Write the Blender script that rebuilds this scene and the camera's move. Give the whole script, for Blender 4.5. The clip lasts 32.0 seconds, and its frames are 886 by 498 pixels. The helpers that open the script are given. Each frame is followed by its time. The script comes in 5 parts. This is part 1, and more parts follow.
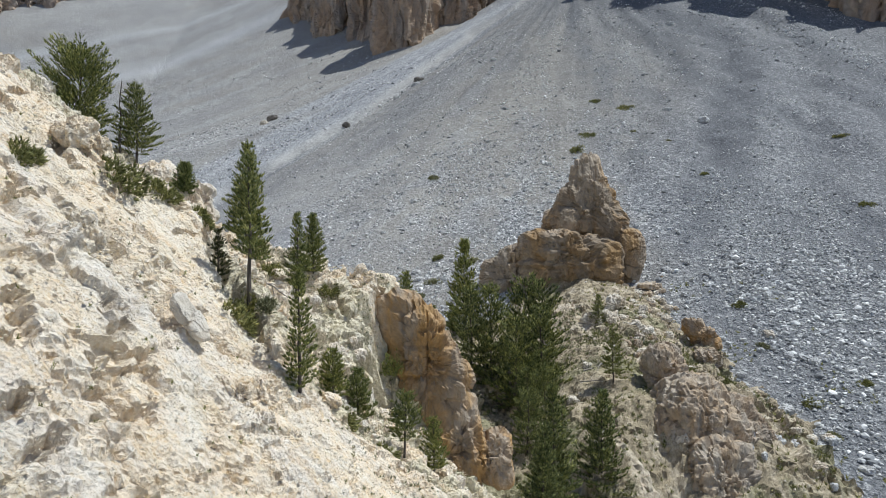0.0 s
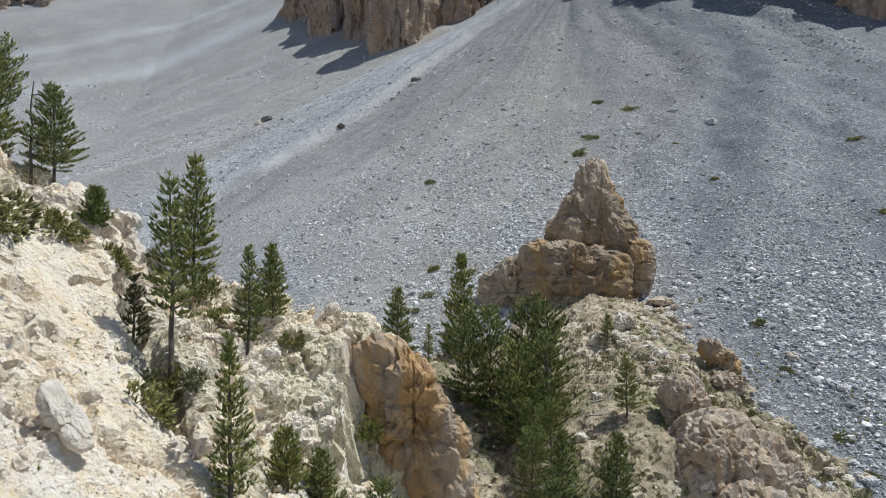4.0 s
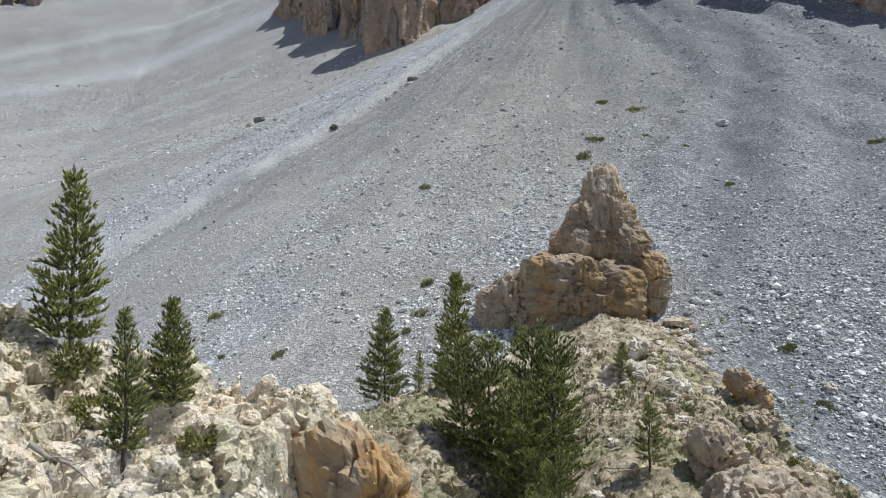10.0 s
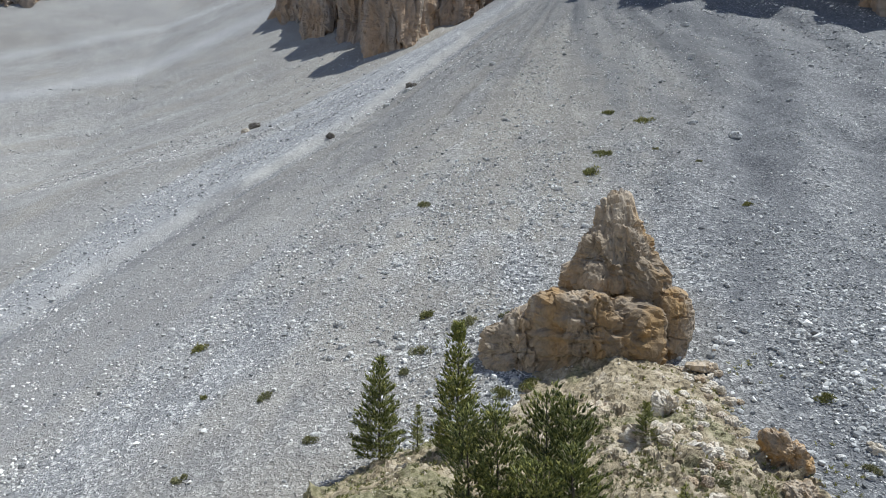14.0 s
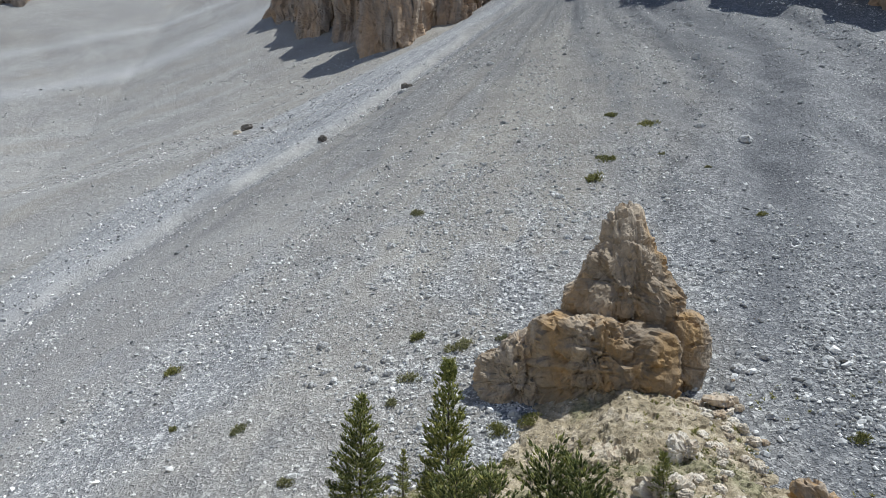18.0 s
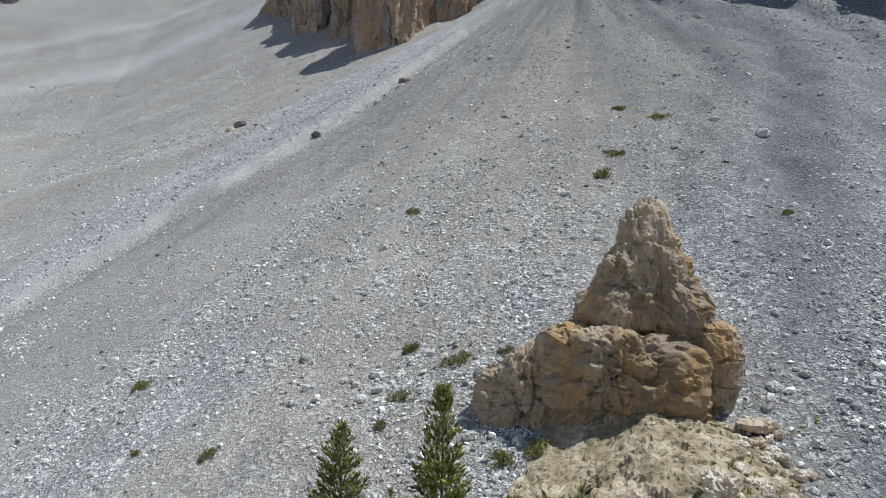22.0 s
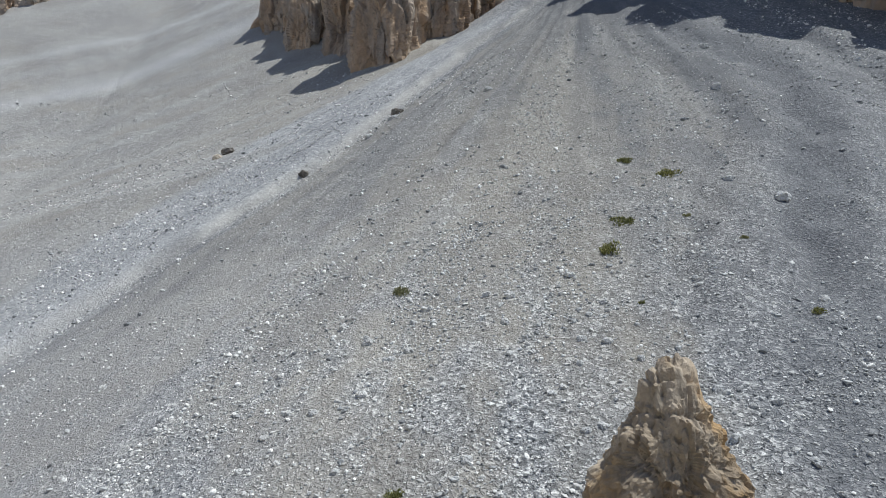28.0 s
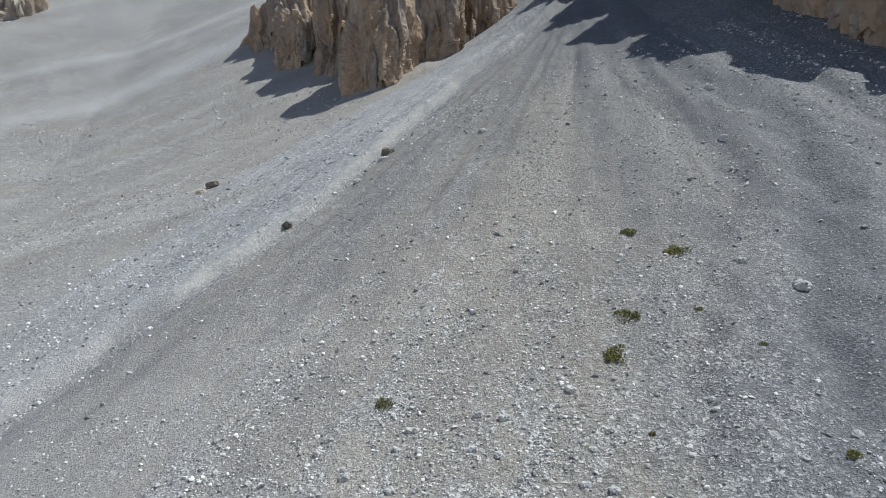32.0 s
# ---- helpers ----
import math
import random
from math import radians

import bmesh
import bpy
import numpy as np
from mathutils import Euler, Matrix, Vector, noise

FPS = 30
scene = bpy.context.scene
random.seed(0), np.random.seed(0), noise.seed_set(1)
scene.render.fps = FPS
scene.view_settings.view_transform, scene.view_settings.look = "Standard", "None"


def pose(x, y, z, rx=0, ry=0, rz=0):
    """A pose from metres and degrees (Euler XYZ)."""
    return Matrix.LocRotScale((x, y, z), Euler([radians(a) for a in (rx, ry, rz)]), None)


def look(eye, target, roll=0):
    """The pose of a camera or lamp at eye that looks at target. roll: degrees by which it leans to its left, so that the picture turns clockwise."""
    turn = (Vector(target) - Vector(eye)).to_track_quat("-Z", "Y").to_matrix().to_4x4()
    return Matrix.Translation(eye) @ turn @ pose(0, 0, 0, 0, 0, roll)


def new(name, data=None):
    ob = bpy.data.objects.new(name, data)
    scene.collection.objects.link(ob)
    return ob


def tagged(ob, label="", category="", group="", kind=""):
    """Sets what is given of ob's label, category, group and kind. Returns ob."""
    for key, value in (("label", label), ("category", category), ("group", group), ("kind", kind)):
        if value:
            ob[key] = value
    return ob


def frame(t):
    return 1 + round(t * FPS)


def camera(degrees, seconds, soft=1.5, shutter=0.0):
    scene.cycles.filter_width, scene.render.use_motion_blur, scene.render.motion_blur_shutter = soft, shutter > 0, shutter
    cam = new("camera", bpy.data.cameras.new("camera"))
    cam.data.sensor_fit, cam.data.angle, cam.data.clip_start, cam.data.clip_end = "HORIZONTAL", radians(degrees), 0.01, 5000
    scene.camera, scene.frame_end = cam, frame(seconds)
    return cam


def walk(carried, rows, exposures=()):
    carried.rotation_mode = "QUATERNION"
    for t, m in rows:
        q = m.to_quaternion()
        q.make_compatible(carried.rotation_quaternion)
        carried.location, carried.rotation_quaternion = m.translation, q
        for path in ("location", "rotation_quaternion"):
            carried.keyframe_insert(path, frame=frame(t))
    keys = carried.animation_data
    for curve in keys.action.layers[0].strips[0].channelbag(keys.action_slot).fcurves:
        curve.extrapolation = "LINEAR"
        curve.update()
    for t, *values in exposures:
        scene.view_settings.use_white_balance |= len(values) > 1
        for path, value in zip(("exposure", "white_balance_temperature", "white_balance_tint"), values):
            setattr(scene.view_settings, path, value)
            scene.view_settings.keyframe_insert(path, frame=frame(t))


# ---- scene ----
# ---- camera and its flight: seconds, x, y, z, yaw, pitch, roll ----
PATH = [
    (0, -0.24, -6.68, -0.97, 0.13, 0.30, 0.10),
    (0.5, -0.14, -5.93, -1.04, 0.11, 0.30, 0.10),
    (1, -0.08, -5.21, -0.83, 0.10, 0.30, 0.10),
    (1.5, -0.07, -4.52, -0.22, 0.09, 0.31, 0.10),
    (2, -0.06, -3.86, 0.18, 0.08, 0.32, 0.10),
    (2.5, -0.03, -3.24, 0.27, 0.07, 0.32, 0.10),
    (3, 0.01, -2.68, 0.30, 0.06, 0.32, 0.10),
    (3.5, 0.04, -2.16, 0.27, 0.05, 0.32, 0.10),
    (5.5, 0.00, -0.00, -0.00, 0.00, 0.27, 0.10),
    (6, -0.01, 0.55, -0.05, 0.00, 0.37, 0.10),
    (6.5, -0.02, 1.09, -0.12, -0.00, 0.37, 0.10),
    (7, 0.03, 1.63, 0.08, -0.01, 0.28, 0.10),
    (7.5, 0.15, 2.19, 0.46, -0.02, 0.29, 0.10),
    (8, 0.30, 2.76, 0.86, -0.02, 0.29, 0.10),
    (8.5, 0.43, 3.31, 1.07, -0.03, 0.30, 0.10),
    (9, 0.49, 3.86, 1.09, -0.03, 0.30, 0.10),
    (9.5, 0.52, 4.43, 1.15, -0.03, 0.39, 0.10),
    (10, 0.52, 5.07, 1.41, -0.03, 0.38, 0.10),
    (10.5, 0.46, 5.75, 1.87, -0.03, 0.38, 0.10),
    (11, 0.36, 6.41, 2.27, -0.12, 0.38, 0.10),
    (11.5, 0.29, 7.09, 2.57, -0.02, 0.38, 0.10),
    (12, 0.25, 7.77, 2.84, -0.12, 0.38, 0.10),
    (12.5, 0.26, 8.45, 3.10, -0.11, 0.39, 0.10),
    (13, 0.30, 9.11, 3.39, -0.11, 0.38, 0.10),
    (13.5, 0.32, 9.76, 3.80, -0.11, 0.39, 0.10),
    (14, 0.38, 10.41, 4.23, -0.11, 0.39, 0.10),
    (14.5, 0.45, 11.06, 4.60, -0.11, 0.39, 0.00),
    (15, 0.54, 11.73, 4.98, -0.11, 0.39, 0.00),
    (15.5, 0.61, 12.43, 5.43, -0.21, 0.39, 0.00),
    (17.5, 0.93, 15.27, 5.73, -0.20, 0.39, 0.10),
    (18, 0.97, 15.94, 5.66, -0.20, 0.40, 0.10),
    (18.5, 1.02, 16.62, 5.59, -0.30, 0.40, 0.10),
    (19, 1.07, 17.32, 5.52, -0.30, 0.41, 0.10),
    (19.5, 1.11, 18.10, 5.51, -0.29, 0.41, 0.10),
    (20, 1.14, 18.94, 5.46, -0.29, 0.41, 0.10),
    (20.5, 1.17, 19.82, 5.38, -0.29, 0.41, 0.10),
    (21, 1.21, 20.72, 5.33, -0.29, 0.41, 0.10),
    (21.5, 1.26, 21.61, 5.44, -0.20, 0.41, 0.10),
    (22, 1.29, 22.48, 5.82, -0.20, 0.42, 0.10),
    (22.5, 1.29, 23.31, 6.35, -0.29, 0.43, 0.10),
    (23, 1.31, 24.07, 6.88, -0.30, 0.44, 0.10),
    (23.5, 1.33, 24.76, 7.40, -0.29, 0.44, 0.10),
    (24, 1.36, 25.43, 7.94, -0.29, 0.44, 0.10),
    (24.5, 1.38, 26.10, 8.50, -0.29, 0.44, 0.10),
    (25, 1.42, 26.77, 9.15, -0.29, 0.44, 0.10),
    (25.5, 1.46, 27.44, 9.85, -0.29, 0.44, 0.10),
    (27.5, 2.03, 29.75, 13.91, -0.34, 0.40, 0.20),
    (28, 2.08, 30.40, 15.02, -0.35, 0.39, 0.10),
    (28.5, 2.12, 31.10, 16.20, -0.44, 0.40, 0.10),
    (29, 2.17, 31.85, 17.41, -0.44, 0.39, 0.10),
    (29.5, 2.24, 32.70, 18.67, -0.44, 0.39, 0.10),
    (30, 2.33, 33.65, 19.98, -0.44, 0.39, 0.10),
    (30.5, 2.44, 34.69, 21.36, -0.53, 0.39, 0.10),
    (31, 2.60, 35.79, 22.79, -0.54, 0.39, 0.10),
    (31.5, 2.78, 36.93, 24.21, -0.64, 0.39, 0.00),
    (32, 2.98, 38.10, 25.62, -0.65, 0.38, 0.00),
]
cam = camera(62.0, 32.0, soft=0.9)
walk(cam, [(t, pose(x, y, z, 90 + pitch, roll, yaw)) for t, x, y, z, yaw, pitch, roll in PATH], [(0, -0.1, 6330, 10), (3, -0.08, 6350, 10), (7, 0.02, 6420, 10), (12, 0.06, 6420, 10), (19, -0.02, 6460, 10), (24, -0.02, 6500, 10), (30, -0.08, 6500, 10), (32, -0.08, 6500, 10)])

# ---- world, sun ----
SUN = Vector((0.43, 0.05, 0.90)).normalized()
world = bpy.data.worlds.new("world")
scene.world = world
world.use_nodes = True
wn = world.node_tree
sky = wn.nodes.new("ShaderNodeTexSky")
sky.sky_type = "NISHITA"
sky.sun_disc = False
sky.sun_elevation = math.asin(SUN.z)
sky.sun_rotation = math.atan2(SUN.x, SUN.y)
sky.altitude = 2300
bg = wn.nodes["Background"]
wn.links.new(sky.outputs[0], bg.inputs[0])
bg.inputs[1].default_value = 0.11
sun = bpy.data.lights.new("sun", "SUN")
sun.energy = 4.6
sun.angle = radians(0.5)
sun.color = (0.97, 0.985, 0.94)
new("sun", sun).matrix_world = look((60, 30, 200), Vector((60, 30, 200)) - SUN)


# ---- noise ----
def hashed(i, j, k, seed):
    h = (i.astype(np.int64) * 374761393 + j.astype(np.int64) * 668265263 + k.astype(np.int64) * 2147483647 + seed * 144665) & 0xFFFFFFFF
    h = ((h ^ (h >> 13)) * 1274126177) & 0xFFFFFFFF
    h = ((h ^ (h >> 16)) * 2246822519) & 0xFFFFFFFF
    return ((h ^ (h >> 15)) & 0xFFFFFF) / float(0xFFFFFF)


def value_noise(x, y, z=None, seed=0):
    """Smooth noise from -1 to 1."""
    x, y = np.asarray(x, float), np.asarray(y, float)
    z = np.zeros_like(x) if z is None else np.asarray(z, float)
    i, j, k = np.floor(x), np.floor(y), np.floor(z)
    u, v, w = x - i, y - j, z - k
    u, v, w = [q * q * q * (q * (q * 6 - 15) + 10) for q in (u, v, w)]
    out = 0
    for a in (0, 1):
        for b in (0, 1):
            for c in (0, 1):
                out = out + hashed(i + a, j + b, k + c, seed) * (u if a else 1 - u) * (v if b else 1 - v) * (w if c else 1 - w)
    return out * 2 - 1


def fbm(x, y, z=None, octaves=4, seed=0):
    total, amp = 0, 1.0
    for o in range(octaves):
        f = 2.03 ** o
        total = total + amp * value_noise(x * f + 17.1 * o, y * f - 9.3 * o, None if z is None else z * f + 5.7 * o, seed + o)
        amp *= 0.5
    return total


def ridged(x, y, z=None, octaves=4, seed=0):
    """Creased noise from 0 (in the cracks) to about 1."""
    total, amp = 0, 0.55
    for o in range(octaves):
        f = 2.03 ** o
        total = total + amp * np.abs(value_noise(x * f + 3.1 * o, y * f + 8.3 * o, None if z is None else z * f - 4.7 * o, seed + o))
        amp *= 0.5
    return total


def cells(x, y, z, seed=0):
    """Broken blocks: the gap to the next block, the block's own number, and the height over a tilted face of its own."""
    x, y, z = np.asarray(x, float), np.asarray(y, float), np.asarray(z, float)
    i, j, k = np.floor(x), np.floor(y), np.floor(z)
    f1, f2, num, tilt = np.full(x.shape, 9.0), np.full(x.shape, 9.0), np.zeros(x.shape), np.zeros(x.shape)
    for a in (-1, 0, 1):
        for b in (-1, 0, 1):
            for c in (-1, 0, 1):
                ci, cj, ck = i + a, j + b, k + c
                h1, h2, h3 = hashed(ci, cj, ck, seed), hashed(ci, cj, ck, seed + 1), hashed(ci, cj, ck, seed + 2)
                dx, dy, dz = x - ci - h1, y - cj - h2, z - ck - h3
                d = np.sqrt(dx * dx + dy * dy + dz * dz)
                near = d < f1
                f2 = np.where(near, f1, np.minimum(f2, d))
                num = np.where(near, hashed(ci, cj, ck, seed + 3), num)
                tilt = np.where(near, (h2 * 2 - 1) * dx + (h3 * 2 - 1) * dy + (h1 * 2 - 1) * dz, tilt)
                f1 = np.where(near, d, f1)
    return f2 - f1, num, tilt


def fractured(x, y, z, seed, size, depth, gap=0.06, joint=0.35):
    """Relief of broken rock: blocks with tilted faces that stand out or back, with joints between them."""
    g, num, tilt = cells(x / size, y / size, z / size, seed)
    return depth * ((num - 0.5) * 0.8 + 1.1 * tilt) - depth * joint * (1 - step(0, gap, g))


def step(a, b, x):
    t = np.clip((x - a) / (b - a), 0, 1)
    return t * t * (3 - 2 * t)


def soft_max(a, b, k):
    h = np.clip(0.5 + 0.5 * (a - b) / k, 0, 1)
    return b * (1 - h) + a * h + k * h * (1 - h)


# ---- the lie of the land ----
def main_fan(x, y):
    u, v = x / 50, (y - 110) / 50
    v = np.where(v > 5.5, 5.5 + (v - 5.5) * 0.75, v)
    u = np.clip(u, -6, 2.6) + (u - np.clip(u, -6, 2.6)) * 0.25
    dip = 6.5 * np.exp(-((x - 2) / 32) ** 2 - ((y - 350) / 45) ** 2)
    z = -dip + 10.4 + 11.6 * u + 20.9 * v - 4.45 * u * u + 2.76 * u * v + 0.51 * v * v - 0.05 * v ** 3 + 1.03 * u * u * np.clip(v, -1, 4)
    return z


def left_fan(x, y):
    u, v = (x + 70) / 50, (y - 290) / 50
    return 61.3 + 14.0 * np.clip(u, -1.4, 1.4) + 28.1 * v + 6.46 * np.where(v > 1.8, 3.24 + (v - 1.8) * 2.2, np.where(v < -1.5, 2.25, v * v))


def fall_line(x, y):
    """Across and along the fall line of the scree."""
    ang = np.arctan2(x - 62, 330 - y)
    return ang, np.hypot(x - 62, 330 - y)


def bank_line(x, y):
    """How far a place lies to the right of the eroded bank that runs down the left of the main fan."""
    return x - np.interp(y, (120, 143, 151, 160, 180, 201, 227, 256, 270, 330), (-72, -53, -46, -36, -22, -13, -1, 15, 27, 70)) + 2.0 * value_noise(x / 16, y / 16, seed=9) + 0.9 * value_noise(x / 5, y / 5, seed=29)


def furrow_line(x, y):
    """How far a place lies to the right of the long furrow down the right of the main fan."""
    return x - np.interp(y, (60, 90, 118, 129, 145, 160, 175, 200), (18, 33, 45, 50.4, 58.9, 63.2, 62.6, 58)) + 2.0 * value_noise(x / 6, y / 6, seed=46)


def crease(x, y):
    """How near a place lies to the crease between the two fans, 0 to 1."""
    return np.exp(-((x - np.interp(y, (120, 160, 190, 235, 260, 290, 330), (-120, -90, -72, -57, -43, -12, 10))) / 30) ** 2)


def streaks(x, y, seed):
    """Bands of stones down the fall line, about -1 to 1."""
    ang, dist = fall_line(x, y)
    return 0.8 * value_noise(ang * 34 + 0.5 * value_noise(x / 14, y / 14, seed=seed), dist / 55, seed=seed + 1) + 0.45 * value_noise(ang * 105 + 0.5 * value_noise(x / 5, y / 5, seed=seed + 2), dist / 22, seed=seed + 3) + 0.3 * fbm(x / 5, y / 5, octaves=2, seed=seed + 4)


def knoll(x, y):
    yc = np.clip(y, 20, 78)
    zc = -3.5 - 0.195 * (68 - yc) - 0.0016 * (68 - yc) ** 2
    zc = zc - 0.05 * np.maximum(0, 39 - yc) ** 2
    zc = np.where(y > 70, -3.4 - 0.35 * (y - 70), zc)
    zc = zc - step(10, 12.5, x) * 0.8 * np.maximum(0, 38.6 - yc)
    d = x - (11.5 + 0.02 * (68 - yc) + 2.8 * step(54, 65, y))
    side = np.where(d > 0, 3.4, 3.0)
    return zc - (np.sqrt(1 + (d / side) ** 2) - 1) * side * np.where(d > 0, 0.42, 0.50)


def side_ridge(x, y):
    """A low rib of the knoll that runs down beside the pines."""
    ax, ay, bx, by = 3.5, 60.0, -6.5, 42.0
    t = ((x - ax) * (bx - ax) + (y - ay) * (by - ay)) / ((bx - ax) ** 2 + (by - ay) ** 2)
    t = np.clip(t, 0.05, 1.3)
    d = np.hypot(x - ax - t * (bx - ax), y - ay - t * (by - ay))
    return -7.2 - 1.6 * t - 0.5 * np.maximum(t - 0.9, 0) * 8 - (np.sqrt(1 + (d / 1.6) ** 2) - 1) * 1.6 * 0.52


def spur_edge(x):
    """Where the near face of the spur breaks off towards the gully behind it."""
    right = 12.7 + 0.2 * np.maximum(x + 5.0, -0.6) + 1.25 * np.maximum(-5.6 - x, 0) + 1.4 * np.maximum(-7.0 - x, 0)
    return np.where(x > -7.9, right, 17.0 - 1.8 * np.minimum(-7.9 - x, 1.7))


def spur_face(x, y):
    z = -1.5 - 0.996 * (x + 7.6) + 0.328 * (y - 10.4)
    over = np.maximum(0, y - spur_edge(x))
    drop = np.where(x > -8.6, 1.8 * np.minimum(over, 0.6) + (0.2 + 0.55 * step(-5.0, -7.0, x)) * np.maximum(over - 0.6, 0), 0.6 * over)
    z = z - drop - 0.02 * over ** 2
    z = np.where(z > 4.5, 4.5 + (z - 4.5) * 0.6, z)
    return z


def spur_rib(x, y):
    """A rib of rock behind the near face; a narrow shaded cleft runs between the two."""
    ax, ay, bx, by = -7.6, 16.2, -4.6, 12.6
    t = ((x - ax) * (bx - ax) + (y - ay) * (by - ay)) / ((bx - ax) ** 2 + (by - ay) ** 2)
    d = 0.768 * (x - ax) + 0.64 * (y - ay) - 0.18 * value_noise(x * 1.3, y * 1.3, seed=23)
    past = np.maximum(np.maximum(-t, t - 1.0), 0) * 4.7
    return 0.1 - 3.4 * t - 2.6 * past - np.where(d < 0, -3.4 * d, 0.75 * d + 0.25 * d * d)


def spur_crest(x, y):
    crest = -0.6 - 0.235 * (x + 8) - 0.33 * np.maximum(0, x + 2.9) - 2.6 * np.maximum(0, x + 1.3)
    k = 0.3 + 0.35 * step(-5.6, -4.2, x) + 2.8 * step(-3.3, -2.4, x)
    line = 22.0 + 0.95 * step(-3.5, -2.3, x)
    before = np.maximum(0, line - 0.3 - y)
    behind = np.maximum(0, y - line - 0.3)
    return crest - k * before - 0.9 * behind - 0.03 * behind ** 2


def land(x, y, rough=True):
    """Height of the ground, and how much of it is scree, tan limestone, knoll."""
    x, y = np.asarray(x, float), np.asarray(y, float)
    n = main_fan(x, y)
    ang, dist = fall_line(x, y)
    if rough:
        # ribs and channels down the fan
        n = n + 0.7 * value_noise(ang * 22 + 0.4 * value_noise(x / 30, y / 30, seed=2), dist / 160, seed=3) * step(40, 110, y) + 0.26 * value_noise(ang * 60 + 0.5 * value_noise(x / 12, y / 12, seed=1), dist / 60, seed=4) + 0.12 * fbm(x / 3, y / 3, octaves=3, seed=5)
        # a levee on the left, cut by a bank, and furrows on the right
        d = bank_line(x, y)
        high = step(105, 140, y)
        n = n + high * (1.6 * step(0.5, -3.5, d) * step(-34, -8, d) - 0.7 * np.exp(-((d - 3) / 6) ** 2))
        e = furrow_line(x, y)
        n = n + step(85, 105, y) * step(230, 190, y) * (-0.9 * np.exp(-(e / 2.6) ** 2) + 1.0 * np.exp(-((e - 8) / 4.5) ** 2) - 0.55 * np.exp(-((e + 12.5) / 2.0) ** 2) + 0.5 * np.exp(-((e + 8) / 3.5) ** 2) - 0.8 * np.exp(-((e - 17) / 3.0) ** 2) + 0.9 * np.exp(-((e - 24) / 5) ** 2))
    f = left_fan(x, y)
    if rough:
        f = f + 0.3 * fbm(x / 30, y / 60, octaves=4, seed=8) + 0.2 * value_noise((-0.32 * x + 0.947 * y) / 7, (0.947 * x + 0.32 * y) / 220, seed=7)
    near = crease(x, y)
    n = n + near * np.interp(y, (170, 190, 235, 262, 275, 300, 330), (1.0, 1.6, -0.2, -2.0, -3.2, -3.2, -2.0))
    f = f + near * np.interp(y, (170, 190, 212, 235, 262, 275, 300, 330), (-1.5, -2.4, -2.2, -0.2, 2.0, 3.0, 3.2, 2.0))
    scree = soft_max(n, f, 0.7)
    scree = soft_max(scree, -19.0 + 0.0 * x, 3.0)
    k = soft_max(knoll(x, y), side_ridge(x, y), 0.8)
    s1, s2 = spur_face(x, y), spur_crest(x, y)
    if rough:
        k = k + 0.45 * fbm(x / 3.4, y / 3.4, octaves=4, seed=11)
        s1 = s1 + 0.36 * fbm(x / 2.6, y / 2.2, octaves=3, seed=14)
        s2 = s2 + 0.35 * fbm(x / 1.6, y / 1.6, octaves=3, seed=18)
    spur = soft_max(soft_max(s1, s2, 0.4), spur_rib(x, y), 0.12)
    spur = spur + 1.45 * np.exp(-((x + 11.5) / 0.8) ** 2 - ((y - 20.2) / 1.0) ** 2)
    spur = np.where((x < 16) & (y < 60), spur, -80.0)
    return scree, k, spur


def sheet(x, y):
    """Height of the base sheet, which passes a little under the rocky knoll and spur."""
    scree, k, spur = land(x, y)
    return soft_max(soft_max(scree, k - 0.7, 1.0), spur - 0.9, 0.6)


def top_z(x, y):
    scree, k, spur = land(np.asarray(x, float), np.asarray(y, float))
    return np.maximum(np.maximum(scree, k), spur)


def ground_z(x, y):
    return float(top_z([x], [y])[0])


# ---- mesh helpers ----
def mesh_of(name, verts, faces, smooth=False):
    """A mesh from arrays; faces have one number of corners."""
    verts, faces = np.asarray(verts, np.float32), np.asarray(faces, np.int32)
    me = bpy.data.meshes.new(name)
    n = faces.shape[1]
    me.vertices.add(len(verts))
    me.vertices.foreach_set("co", verts.ravel())
    me.loops.add(faces.size)
    me.loops.foreach_set("vertex_index", faces.ravel())
    me.polygons.add(len(faces))
    me.polygons.foreach_set("loop_start", np.arange(0, faces.size, n, dtype=np.int32))
    me.polygons.foreach_set("use_smooth", np.full(len(faces), smooth))
    me.update(calc_edges=True)
    return me


def part(name, me, material, parent=None, label=""):
    ob = new(name, me)
    if not me.materials:
        me.materials.append(material)
    if parent is not None:
        ob.parent = parent
    return tagged(ob, label)


def ico(sub):
    bm = bmesh.new()
    bmesh.ops.create_icosphere(bm, subdivisions=sub, radius=1)
    v = np.array([q.co[:] for q in bm.verts])
    f = np.array([[q.index for q in p.verts] for p in bm.faces])
    bm.free()
    return v, f


ICO = {s: ico(s) for s in (1, 2, 4, 5, 6)}


